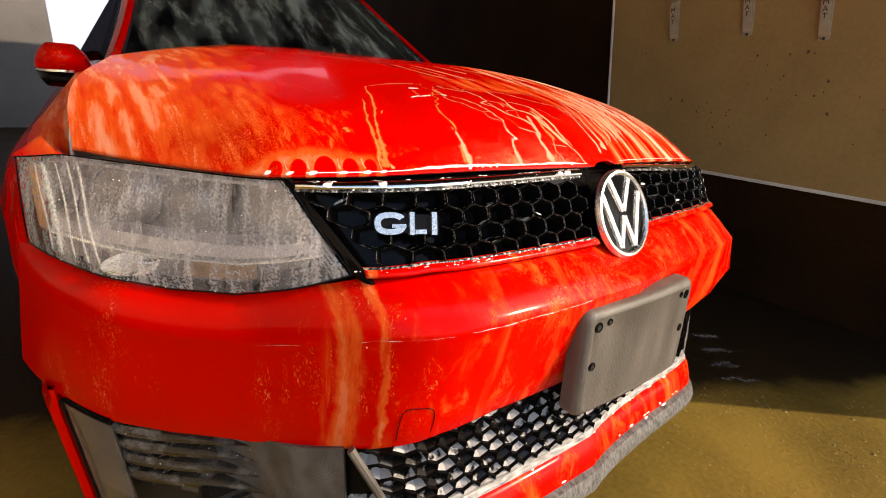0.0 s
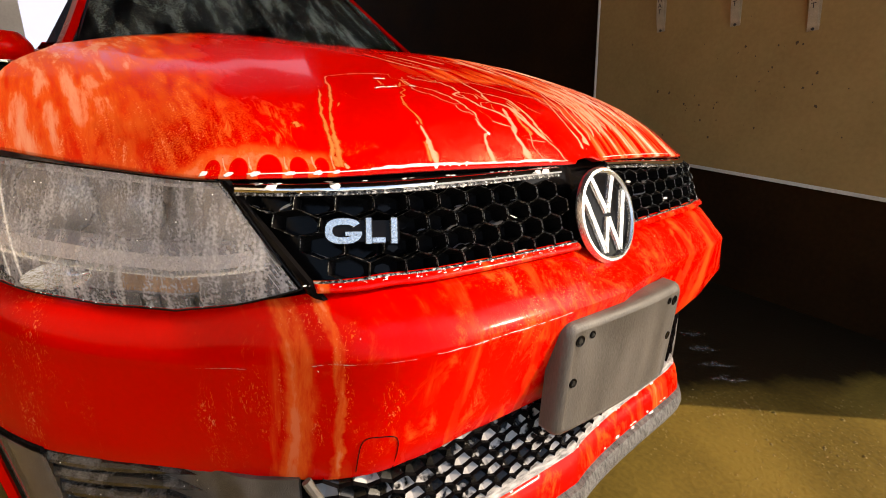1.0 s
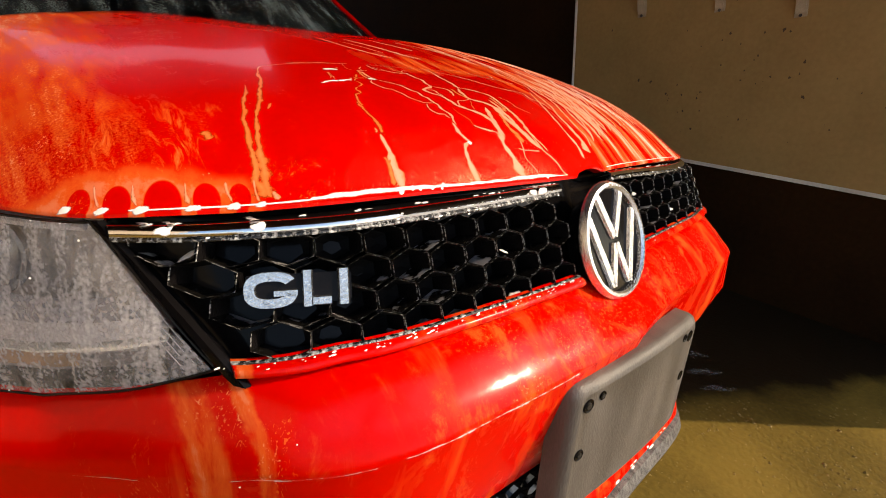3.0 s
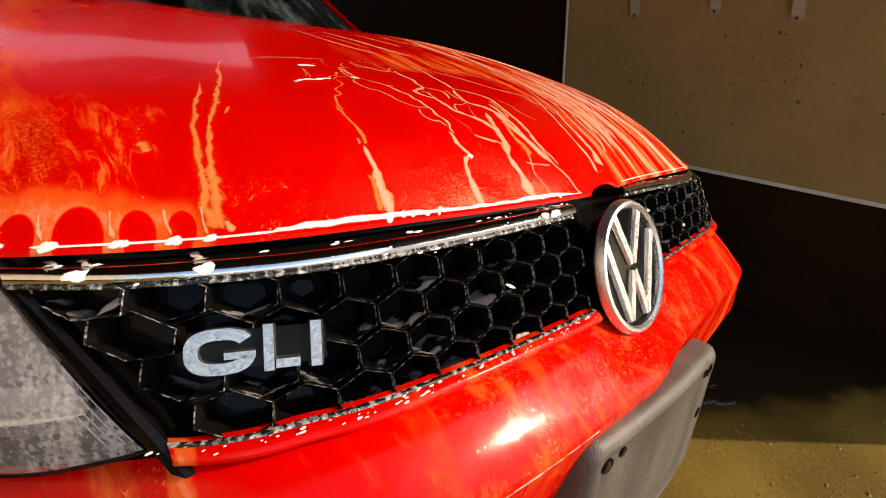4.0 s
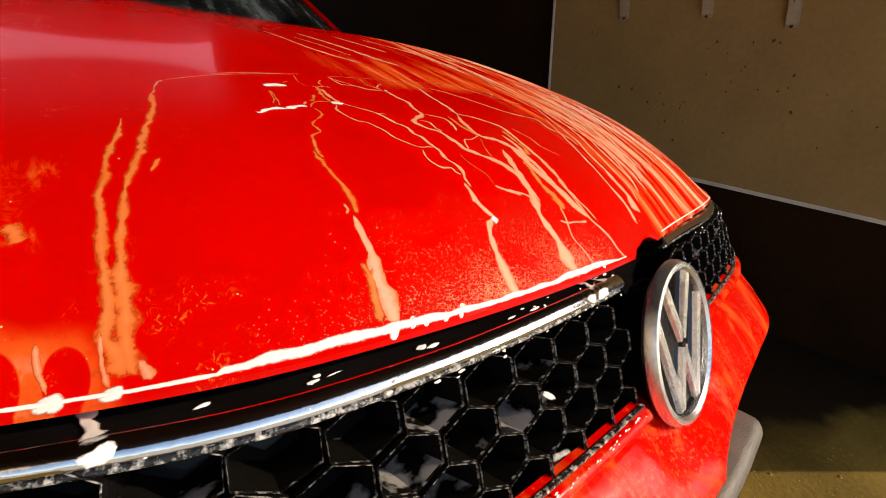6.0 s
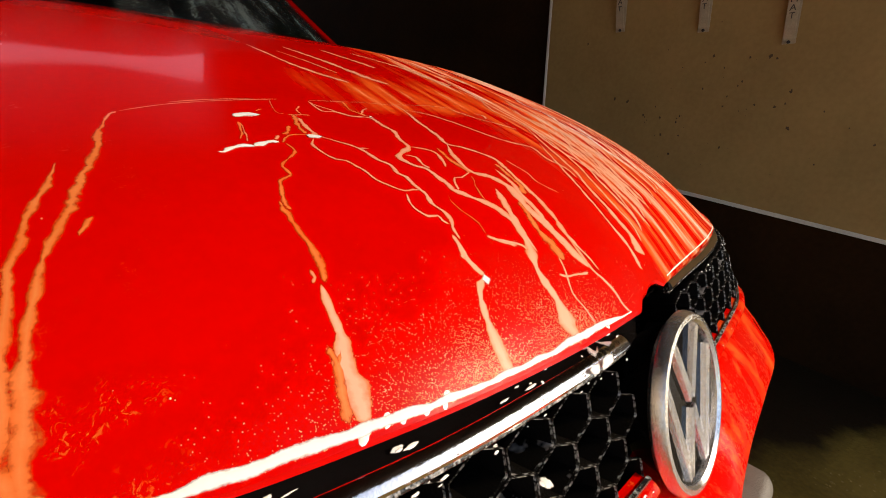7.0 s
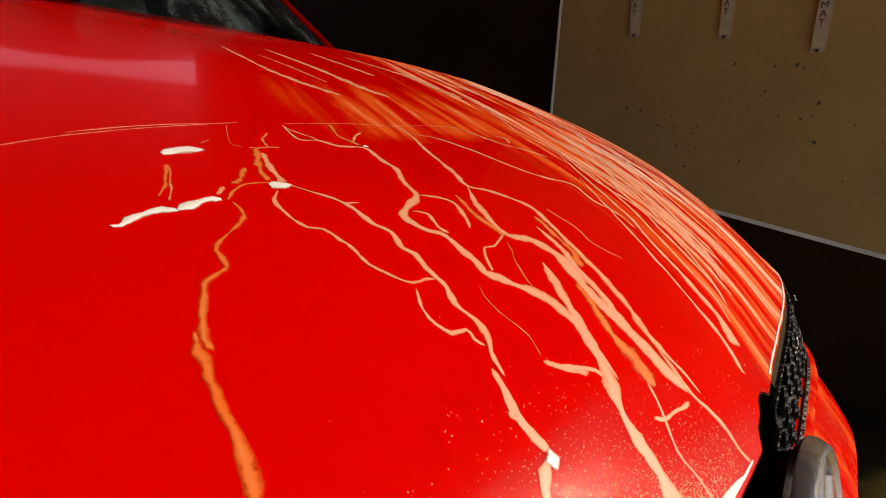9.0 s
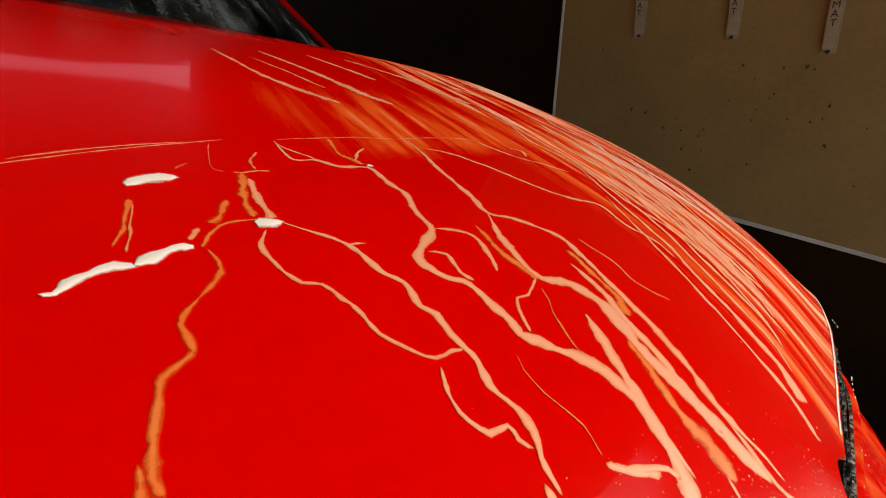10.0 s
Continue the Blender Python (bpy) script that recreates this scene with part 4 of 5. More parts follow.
    for v in np.linspace(-0.35, 1.0, 16):
        a = Vector(lamp_at(s, outer(min(1, max(0, v))) - 0.03, v, 0.003))
        xb = float(np.interp(a.z + 0.004, [z for _, z in at], [x for x, _ in at])) + 0.002
        corner.append([a.lerp(Vector((s * xb, y2, a.z + 0.004)), t) + Vector((s * 0.005 * math.sin(math.pi * t), 0, 0)) for t in np.linspace(0, 1, 9)])
    # over the lamp, from the hood's side seam to the lamp's upper edge
    lid = []
    for X in np.linspace(0.716, 0.792, 10):
        y = edge_line(0.71) + (X - 0.71) * 1.45 - 0.004
        zs = hood_z(side_seam(y), y)
        H, Lo = Vector((s * side_seam(y), y, zs - 0.002)), Vector((s * X, y, hl_top(X) + 0.001))
        lid.append([H.lerp(Lo, t) + Vector((0, 0, 0.008 * math.sin(math.pi * t))) for t in np.linspace(0, 1, 7)])
    y = y2
    zs = hood_z(side_seam(y), y)
    lid.append([Vector((s * side_seam(y), y, zs - 0.002)).lerp(corner[-1][-1], t) + Vector((0, 0, 0.010 * math.sin(math.pi * t))) for t in np.linspace(0, 1, 7)])
    part("fender_top", sheet(lid), PAINT, car, "red fender edge above the headlamp")
    part("fender_corner", sheet(corner), PAINT, car, "red fender edge beside the headlamp")
    part("flank", sheet(rows, 0.006), PAINT, car, "red fender and side, dripping foam" if s < 0 else "red fender and side")

    # ---- mirror ----
    mirror = part("mirror_foot", tube([(s * 0.635, 1.26, 0.862), (s * 0.69, 1.24, 0.862), (s * 0.72, 1.24, 0.865)], 0.018, 10), BLACK, car)
    mirror.name = "wing_mirror"
    mirror["label"] = "red wing mirror with black underside"
    def shell(z0, z1, grow=1.0):
        rws = []
        for v in np.linspace(0, 1, 10):
            rw = []
            for i in range(25):
                a = math.pi * i / 24
                top = math.sin(math.pi * (0.08 + 0.92 * v) / 2)
                hh = lerp(z0, z1, v)
                w = 0.055 * (1 - 0.55 * abs(2 * (hh - 0.83) / 0.105 - 0.85) ** 2.4 * 0.8) * grow
                rw.append((s * (0.712 + w * -math.cos(a)), 1.245 - 0.075 * math.sin(a) * (1 - 0.5 * abs(2 * v - 1) ** 2), hh))
            rws.append(rw)
        return sheet(rws, 0.004)
    part("cap", shell(0.868, 0.930), PAINT, mirror)
    part("lower_shell", shell(0.832, 0.866, 0.97), BLACK, mirror, "black lower shell")
    part("trim_line", shell(0.8655, 0.8695, 1.015), CHROME, mirror)
    part("mirror_glass", box(*sorted((s * 0.672, s * 0.752)), 1.247, 1.251, 0.845, 0.918, 0.002), CHROME, mirror)


# ---- screen, roof and cabin ----
def ws(q, v):
    """The windscreen: q across from -1 to 1, v up from 0 to 1."""
    x = q * (0.605 - 0.25 * v * (1 - 0.35 * v))
    y = lerp(1.10, 1.86, v) + (0.20 - 0.02 * v) * q * q
    z = 0.930 + 0.47 * v - 0.025 * v * abs(v) - 0.035 * q * q
    return (x, y, z)


screen = part("windscreen", sheet([[ws(q, v) for q in np.linspace(-0.96, 0.96, 33)] for v in np.linspace(0.0, 0.97, 15)], 0.004), SCREEN, car, "wet windscreen with soap runs")
screen.visible_shadow = False
rows = [[ws(q, v) for q in np.linspace(-1, 1, 33)] for v in (-0.10, -0.03, 0.01)]
part("cowl", sheet([[(x, y - 0.01, z - 0.014) for x, y, z in r] for r in rows], 0.004), MATT, car, "black cowl under the windscreen")
for s in (-1, 1):
    rows = []
    for v in np.linspace(-0.03, 1.0, 14):
        x, y, z = ws(s * 1.0, v)
        rows.append([(x - s * 0.016, y - 0.012, z + 0.003), (x - s * 0.002, y - 0.008, z + 0.008), (x + s * 0.010, y + 0.020, z + 0.003), (x + s * 0.014, y + 0.06, z - 0.012)])
    part("a_pillar", sheet(rows, 0.006), PAINT, car, "red windscreen pillar")
    rows = [[(s * lerp(0.57, 0.39, v), y, lerp(0.905, 1.36, v)) for y in np.linspace(1.50 + 0.62 * v, 3.55 - 0.35 * v, 12)] for v in np.linspace(0, 1, 5)]
    part("side_window", sheet(rows, 0.004), DARKGLASS, car, "dark tinted side window")
    wheelx = 0.665
    for wy in (0.95, 3.55):
        m = Matrix.Translation((s * wheelx, wy, 0.316)) @ Matrix.Rotation(radians(90 * s), 4, "Y")
        wheel = part("wheel", lathe([(0.02, 0.055), (0.09, 0.05), (0.2, 0.062), (0.222, 0.09), (0.228, 0.09), (0.228, -0.09), (0.2, -0.09), (0.0, -0.05)], 40, m), ALLOY, car, "dark alloy wheel")
        part("tyre", lathe([(0.226, 0.092), (0.26, 0.108), (0.30, 0.104), (0.316, 0.08), (0.316, -0.08), (0.30, -0.104), (0.26, -0.108), (0.226, -0.092)], 48, m), RUBBER, wheel)
rows = [[(q * (0.45 - 0.02 * t), lerp(1.84, 3.15, t) + 0.18 * q * q * (1 - t), 1.372 + 0.05 * math.sin(math.pi * min(1, 0.25 + t * 0.75)) - 0.035 * q * q - 0.04 * t) for q in np.linspace(-1, 1, 21)] for t in np.linspace(0, 1, 12)]
part("roof", sheet(rows, 0.006), PAINT, car)
rows = [[(q * lerp(0.43, 0.66, t), lerp(3.15, 4.0, t), lerp(1.345, 0.98, t) - 0.03 * q * q) for q in np.linspace(-1, 1, 15)] for t in np.linspace(0, 1, 8)]
part("rear_window", sheet(rows, 0.004), DARKGLASS, car, "dark tinted rear window")
rows = [[(q * lerp(0.68, 0.72, t), lerp(4.0, 4.52, t), lerp(0.985, 0.95, t) - 0.03 * q * q) for q in np.linspace(-1, 1, 15)] for t in np.linspace(0, 1, 5)]
rows += [[(q * 0.74, 4.54 - 0.2 * q * q, z) for q in np.linspace(-1, 1, 15)] for z in (0.9, 0.6, 0.3, 0.2)]
part("tail", sheet(rows, 0.006), PAINT, car)
part("underbody", box(-0.62, 0.62, 0.25, 4.3, 0.17, 0.24, 0.01), MATT, car)
part("cabin_floor", box(-0.62, 0.62, 1.2, 3.9, 0.30, 0.62, 0.02), MATT, car)
rows = [[(x, y, 0.90 - 0.10 * smooth01((y - 1.4) / 0.4)) for x in np.linspace(-0.62, 0.62, 16)] for y in np.linspace(1.24, 1.75, 8)]
part("dashboard", sheet(rows, 0.03), MATT, car, "dark dashboard under the windscreen")
part("engine_bay", box(-0.40, 0.40, 0.26, 1.10, 0.30, 0.72, 0.03), MATT, car)
# unreadable sticker along the foot of the screen, as plain bars
for i in range(15):
    if i == 7:
        continue
    q = -0.085 + i * 0.029
    a = Vector(ws(q, 0.016))
    up = Vector(ws(q, 0.040 + 0.004 * (i % 3 == 0))) - a
    right = Vector(ws(q + 0.021, 0.016)) - a
    n = right.cross(up).normalized()
    n = n if n.y < 0 else -n
    bm = sheet([[a + n * 0.0065, a + right + n * 0.0065], [a + up + n * 0.0065, a + up + right + n * 0.0065]], 0.001)
    part("sticker_bar", bm, WHITE, screen, "white vinyl bar")

# ---- the wash bay ----
WX = 1.851
# front end, roof height and wall height are unseen; chosen for the sun's reach
YF, YB, ZR, HW = -0.72, 5.7, 3.06, 2.02


def PANEL_END(z):
    return 1.388 + 0.135 * (z - 0.86)


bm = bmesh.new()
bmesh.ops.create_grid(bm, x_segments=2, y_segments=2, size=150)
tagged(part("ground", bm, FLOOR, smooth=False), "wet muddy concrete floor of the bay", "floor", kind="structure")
bm = box(WX + 0.006, WX + 0.206, YF - 0.10, YB, 0, HW)
for v in bm.verts:                                  # its unseen front end is raked only to slope its floor shadow
    if v.co.y < 0:
        v.co.y -= 0.3 * v.co.z
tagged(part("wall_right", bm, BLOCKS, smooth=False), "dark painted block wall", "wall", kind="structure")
bm = box(WX - 0.012, WX + 0.006, YF, 1.342, 0.560, HW)
for v in bm.verts:                                  # the rear edge was cut on a slant
    if v.co.y > 1:
        v.co.y = PANEL_END(v.co.z)
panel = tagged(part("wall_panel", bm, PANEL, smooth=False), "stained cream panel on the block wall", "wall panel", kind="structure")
part("trim", box(WX - 0.018, WX + 0.004, YF, PANEL_END(0.55) + 0.012, 0.545, 0.560, 0.002), TRIM, panel, "pale edge strip")
bm = box(WX - 0.018, WX + 0.004, 1.342, 1.354, 0.560, HW, 0.002)
for v in bm.verts:
    v.co.y += PANEL_END(v.co.z) - 1.342
part("trim", bm, TRIM, panel, "pale edge strip")
# left wall is out of view, added to carry the bounce panel
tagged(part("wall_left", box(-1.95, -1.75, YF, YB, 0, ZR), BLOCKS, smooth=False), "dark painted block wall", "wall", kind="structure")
# walls out of view, added to keep bright sky out of the hood's reflections
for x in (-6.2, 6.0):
    tagged(part("wall_beyond", box(x, x + 0.2, YF, YB, 0, ZR), BLOCKS, smooth=False), "unseen dark wall added to keep hood reflections dark", "wall", kind="structure")
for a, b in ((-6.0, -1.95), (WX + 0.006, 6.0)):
    tagged(part("wall_rear", box(a, b, YB - 0.2, YB, 0, ZR), BLOCKS, smooth=False), "unseen dark wall added to end the lilac hood reflection", "wall", kind="structure")
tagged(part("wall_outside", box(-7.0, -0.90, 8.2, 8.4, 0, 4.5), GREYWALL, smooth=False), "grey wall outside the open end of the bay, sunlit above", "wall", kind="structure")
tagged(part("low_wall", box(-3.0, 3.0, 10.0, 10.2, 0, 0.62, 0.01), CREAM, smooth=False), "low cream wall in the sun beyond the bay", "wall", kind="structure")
# roof out of view, spread sideways and forward to keep sky light off
tagged(part("ceiling", box(-6.2, 6.2, -1.376, YB, ZR, ZR + 0.2), BLOCKS, smooth=False), "unseen dark bay roof, extended to block the sky", "ceiling", kind="structure")

# pale apron out of view, added to throw light onto the car front
bm = bmesh.new()
vs = [bm.verts.new(p) for p in ((-12, -14, 0.004), (12, -14, 0.004), (12, -1.25, 0.004), (-12, -1.25, 0.004))]
bm.faces.new(vs)
# unseen reflector, paler than the right panel, brightens the car's near side
tagged(part("wall_panel_left", box(-1.756, -1.738, YF, 4.5, 0.566, HW), CREAM, smooth=False), "unseen cream panel added to bounce sun onto the near side", "wall panel", kind="structure")
tagged(part("pavement", bm, APRON, smooth=False), "unseen pale apron added to bounce sunlight onto the car front", "pavement", kind="structure")
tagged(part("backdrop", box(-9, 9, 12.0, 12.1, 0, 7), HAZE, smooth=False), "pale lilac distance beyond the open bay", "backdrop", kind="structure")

# mat clips on the panel
def mat_clip(y, z):
    c = thing("mat_clip", "cream steel floor-mat clip bolted to the wall panel", "mat clip", "mat clips on the panel", at=(WX - 0.012, y, z))
    c.rotation_euler.x = radians(-9)
    part("backplate", box(-0.004, 0.0, -0.021, 0.021, -0.19, 0.0, 0.001), CLIP, c)
    bm = sheet([[(-d, yy, zz) for yy in (-0.017, -0.006, 0.006, 0.017)] for d, zz in ((0.005, 0.0), (0.022, -0.012), (0.026, -0.05), (0.022, -0.12), (0.014, -0.165), (0.007, -0.178))], 0.003)
    part("spring_plate", bm, CLIP, c, "sprung cream plate")
    part("bolt", lathe([(0.006, 0), (0.006, 0.004), (0.003, 0.006), (0, 0.006)], 8, Matrix.Translation((-0.004, 0, -0.184)) @ Matrix.Rotation(radians(-90), 4, "Y")), INK, c)
    for k, ch in enumerate("MAT"):
        cu = bpy.data.curves.new("letter", "FONT")
        cu.body, cu.size, cu.extrude, cu.align_x = ch, 0.030, 0.0005, "CENTER"
        tmp = new("letter", cu)
        me = bpy.data.meshes.new_from_object(tmp)
        bpy.data.objects.remove(tmp)
        me.materials.append(INK)
        ob = new("letter", me)
        ob.parent = c
        ob.matrix_basis = Matrix.Translation((-0.0275, 0, -0.055 - 0.027 * k)) @ Matrix.Rotation(radians(-90), 4, "Z") @ Matrix.Rotation(radians(90), 4, "X")
    return c


for y, z in ((0.404, 1.162), (0.708, 1.190), (1.060, 1.177)):
    mat_clip(y + 0.030, z + 0.188)

# ---- soap on the car ----
foam_v, foam_f, foam_a = [], [], []
film_v, film_f, film_a = [], [], []


def ribbon(pts, nrm, width, high, thin):
    """A low strip of soap along points, with the surface normals nrm."""
    vs, fs, at = (film_v, film_f, film_a) if thin else (foam_v, foam_f, foam_a)
    n = len(pts)
    base = len(vs)
    for i in range(n):
        d = (pts[min(i + 1, n - 1)] - pts[max(i - 1, 0)]).normalized()
        sd = nrm[i].cross(d).normalized()
        w = width[i]
        for k, hgt in ((-1, 0.1), (-0.6, 0.7), (0, 1.0), (0.6, 0.7), (1, 0.1)):
            vs.append(pts[i] + sd * (w * k) + nrm[i] * (high * hgt))
            at.append(0.0 if i in (0, n - 1) else 1 - abs(k))
    for i in range(n - 1):
        for k in range(4):
            a = base + 5 * i + k
            fs.append((a, a + 1, a + 6, a + 5))


def hood_normal(x, y):
    e = 0.004
    return Vector((-(hood_z(x + e, y) - hood_z(x - e, y)) / (2 * e), -(hood_z(x, y + e) - hood_z(x, y - e)) / (2 * e), 1)).normalized()


def run(line, w0, w1, film=True, wob=0.0036, high=0.00012, rich=0.0):
    """Soap that has run down the hood along a line of (x, y)."""
    q = [Vector(p) for p in line]
    pts = []
    for i in range(len(q) - 1):
        p0, p1, p2, p3 = q[max(i - 1, 0)], q[i], q[i + 1], q[min(i + 2, len(q) - 1)]
        m = max(2, int((p2 - p1).length / 0.0035))
        for k in range(m):
            t = k / m
            pts.append(0.5 * (2 * p1 + (p2 - p0) * t + (2 * p0 - 5 * p1 + 4 * p2 - p3) * t * t + (3 * p1 - p0 - 3 * p2 + p3) * t ** 3))
    pts.append(q[-1])
    P, N, W = [], [], []
    fan = pts[-1].y < edge_line(pts[-1].x) + 0.03 and len(pts) > 25
    seed = random.uniform(0, 50)
    for i, p in enumerate(pts):
        t = i / (len(pts) - 1)
        x = p.x + wob * (noise.noise((p.x * 60, p.y * 60, seed)) + 0.4 * noise.noise((p.x * 190, p.y * 190, seed)))
        y = max(edge_y(p.x) + 0.001, p.y + wob * noise.noise((p.x * 60, p.y * 60, seed + 9)))
        P.append(Vector((x, y, hood_z(x, y) + 0.00018)))
        N.append(hood_normal(x, y))
        taper = min(1.0, 0.15 + 6 * t, 9.0 if fan else 0.25 + 8 * (1 - t)) * (1 + (1.1 * smooth01((t - 0.75) / 0.25) if fan else 0))
        W.append(lerp(w0, w1, t) * taper * (1 + 0.65 * noise.noise((p.x * 110, p.y * 110, seed + 20)) + 0.4 * noise.noise((p.x * 320, p.y * 320, seed + 30))))
    ribbon(P, N, [0.78 * max(0.0005, w) for w in W], high, film)
    if rich and film:
        for k in range(len(film_a) - 5 * len(P), len(film_a)):
            film_a[k] += rich * min(1.0, 3 * film_a[k])


smear_v, smear_f, smear_a = [], [], []


def smear(line, w0, w1):
    """A wide thin patch of film on the hood."""
    keep = len(film_v), len(film_f), len(film_a)
    run(line, w0, w1, True, 0.0022, 0.00012)
    base = len(smear_v)
    smear_v.extend(film_v[keep[0]:])
    smear_a.extend(film_a[keep[2]:])
    smear_f.extend(tuple(k - keep[0] + base for k in f) for f in film_f[keep[1]:])
    del film_v[keep[0]:], film_f[keep[1]:], film_a[keep[2]:]


def patch(c, nrm, rx, ry, way=(1, 0, 0)):
    """A thin frayed patch of foam, long along way."""
    a = (Vector(way) - nrm * nrm.dot(Vector(way))).normalized()
    b = nrm.cross(a)
    base = len(foam_v)
    seed = random.uniform(0, 90)
    n = 16
    foam_v.append(c + nrm * 0.0009)
    foam_a.append(1.0)
    for r, at in ((0.4, 0.85), (0.75, 0.45), (1.1, 0.0)):
        for k in range(n):
            g = 2 * math.pi * k / n
            jag = 1 + 0.34 * noise.noise((math.cos(g) * 1.4, math.sin(g) * 1.4, seed)) + 0.16 * noise.noise((math.cos(g) * 4, math.sin(g) * 4, seed))
            foam_v.append(c + a * (rx * r * jag * math.cos(g)) + b * (ry * r * jag * math.sin(g)) + nrm * (0.0002 + 0.0006 * at))
            foam_a.append(at)
    for k in range(n):
        foam_f.append((base, base + 1 + k, base + 1 + (k + 1) % n))
        for ring in (0, 1):
            p = base + 1 + n * ring
            foam_f.append((p + k, p + n + k, p + n + (k + 1) % n, p + (k + 1) % n))


def blob(c, nrm, rx, ry, rz):
    """A low cushion of foam."""
    vs, fs = foam_v, foam_f
    a = nrm.orthogonal().normalized()
    b = nrm.cross(a)
    base = len(vs)
    seed = random.uniform(0, 90)
    rings = ((1.0, 0.0), (0.92, 0.45), (0.62, 0.85))
    for r, h in rings:
        for k in range(10):
            g = 2 * math.pi * k / 10
            j = 1 + 0.30 * noise.noise((math.cos(g) * 1.3, math.sin(g) * 1.3, seed))
            vs.append(c + a * (rx * r * j * math.cos(g)) + b * (ry * r * j * math.sin(g)) + nrm * (rz * h))
            foam_a.append(0.15 if r == 1.0 else 0.7)
    vs.append(c + nrm * rz)
    foam_a.append(1.0)
    for i in range(2):
        for k in range(10):
            fs.append((base + 10 * i + k, base + 10 * i + (k + 1) % 10, base + 10 * i + 10 + (k + 1) % 10, base + 10 * i + 10 + k))
    for k in range(10):
        fs.append((base + 20 + k, base + 20 + (k + 1) % 10, base + 30))


# runs and nets of soap
smear([(-.154, .356), (-.165, .329), (-.173, .305)], 0.0044, 0.0036)
run([(-.155, .349), (-.162, .318), (-.165, .302)], 0.0025, 0.0034, wob=0.0014, rich=0.3)
smear([(-.167, .303), (-.174, .304), (-.184, .304), (-.194, .297), (-.201, .288)], 0.0020, 0.0018)
smear([(-.201, .288), (-.198, .282), (-.199, .274), (-.204, .267), (-.213, .260), (-.219, .253), (-.221, .245), (-.222, .237), (-.229, .233), (-.232, .231), (-.233, .226), (-.238, .219), (-.241, .214), (-.242, .207), (-.241, .200)], 0.0022, 0.0031)
smear([(-.243, .212), (-.246, .191), (-.247, .174), (-.249, .157), (-.252, .148)], 0.0029, 0.0040)
run([(-.255, .158), (-.255, .152), (-.259, .149)], 0.0016, 0.0015, wob=0.0014, rich=0.2)
run([(-.254, .149), (-.257, .136), (-.259, .124), (-.263, .113), (-.264, .103), (-.265, .096), (-.266, .090)], 0.0021, 0.0101, wob=0.0014, rich=0.55)
smear([(-.262, .118), (-.269, .106), (-.272, .095)], 0.0018, 0.0044)
run([(-.209, .349), (-.203, .354), (-.193, .355), (-.184, .351)], 0.0070, 0.0066, False, high=0.0007)
run([(-.251, .280), (-.246, .278), (-.242, .282), (-.237, .286), (-.230, .288), (-.224, .282)], 0.0029, 0.0054, False, high=0.0007)
run([(-.225, .283), (-.219, .286), (-.211, .292), (-.205, .293), (-.201, .288)], 0.0054, 0.0038, False, high=0.0007)
run([(-.172, .300), (-.167, .298), (-.159, .299)], 0.0075, 0.0064, False, high=0.0007)
smear([(-.210, .336), (-.216, .322), (-.226, .298)], 0.0022, 0.0015)
run([(-.211, .333), (-.217, .312), (-.223, .294)], 0.0014, 0.0011, wob=0.0014)
smear([(-.174, .327), (-.183, .313), (-.192, .305)], 0.0022, 0.0039)
run([(-.195, .304), (-.200, .298), (-.203, .294)], 0.0016, 0.0028, wob=0.0014, rich=0.2)
run([(-.160, .358), (-.155, .355), (-.146, .357), (-.137, .356)], 0.0015, 0.0016, wob=0.0014, rich=0.1)
run([(-.145, .358), (-.142, .371), (-.132, .386)], 0.0016, 0.0018, wob=0.0014)
smear([(-.184, .365), (-.173, .373)], 0.0029, 0.0020)
run([(-.161, .300), (-.155, .288), (-.147, .279), (-.143, .263), (-.142, .247), (-.139, .239), (-.143, .225), (-.139, .218), (-.142, .208), (-.142, .200), (-.142, .194), (-.146, .184), (-.144, .173), (-.145, .165), (-.150, .159), (-.152, .154), (-.153, .148)], 0.0025, 0.0026, wob=0.0014, rich=0.55)
run([(-.171, .295), (-.178, .285), (-.180, .274), (-.180, .263), (-.177, .254), (-.170, .251), (-.168, .241), (-.167, .230), (-.167, .219), (-.163, .211), (-.156, .201), (-.148, .201), (-.143, .199)], 0.0020, 0.0016, wob=0.0014, rich=0.3)
run([(-.156, .199), (-.161, .191), (-.163, .186), (-.163, .179), (-.160, .172), (-.153, .171), (-.153, .166), (-.150, .161)], 0.0013, 0.0015, wob=0.0014, rich=0.5)
run([(-.143, .263), (-.144, .272), (-.135, .270)], 0.0011, 0.0016, wob=0.0014, rich=0.5)
run([(-.155, .155), (-.158, .145), (-.161, .136), (-.160, .127), (-.157, .121)], 0.0026, 0.0036, wob=0.0014, rich=0.55)
run([(-.159, .120), (-.165, .118), (-.172, .111), (-.177, .100), (-.179, .091), (-.181, .082), (-.183, .075)], 0.0024, 0.0077, wob=0.0014, rich=0.55)
run([(-.163, .120), (-.154, .117)], 0.0059, 0.0061, False, high=0.0007)
run([(-.164, .138), (-.160, .135)], 0.0031, 0.0019, wob=0.0014, rich=0.5)
run([(-.111, .405), (-.115, .385), (-.115, .372), (-.101, .370), (-.091, .359), (-.075, .358), (-.069, .353), (-.074, .330), (-.075, .312), (-.086, .292), (-.091, .274), (-.104, .264), (-.114, .256), (-.120, .248), (-.117, .236), (-.110, .228), (-.111, .210), (-.114, .196), (-.109, .190), (-.102, .181), (-.097, .175), (-.092, .166), (-.092, .157), (-.092, .146), (-.094, .138), (-.095, .132), (-.097, .123)], 0.0025, 0.0054, wob=0.0014, rich=0.5)
run([(-.111, .405), (-.111, .394), (-.103, .377), (-.101, .370)], 0.0019, 0.0018, wob=0.0014, rich=0.2)
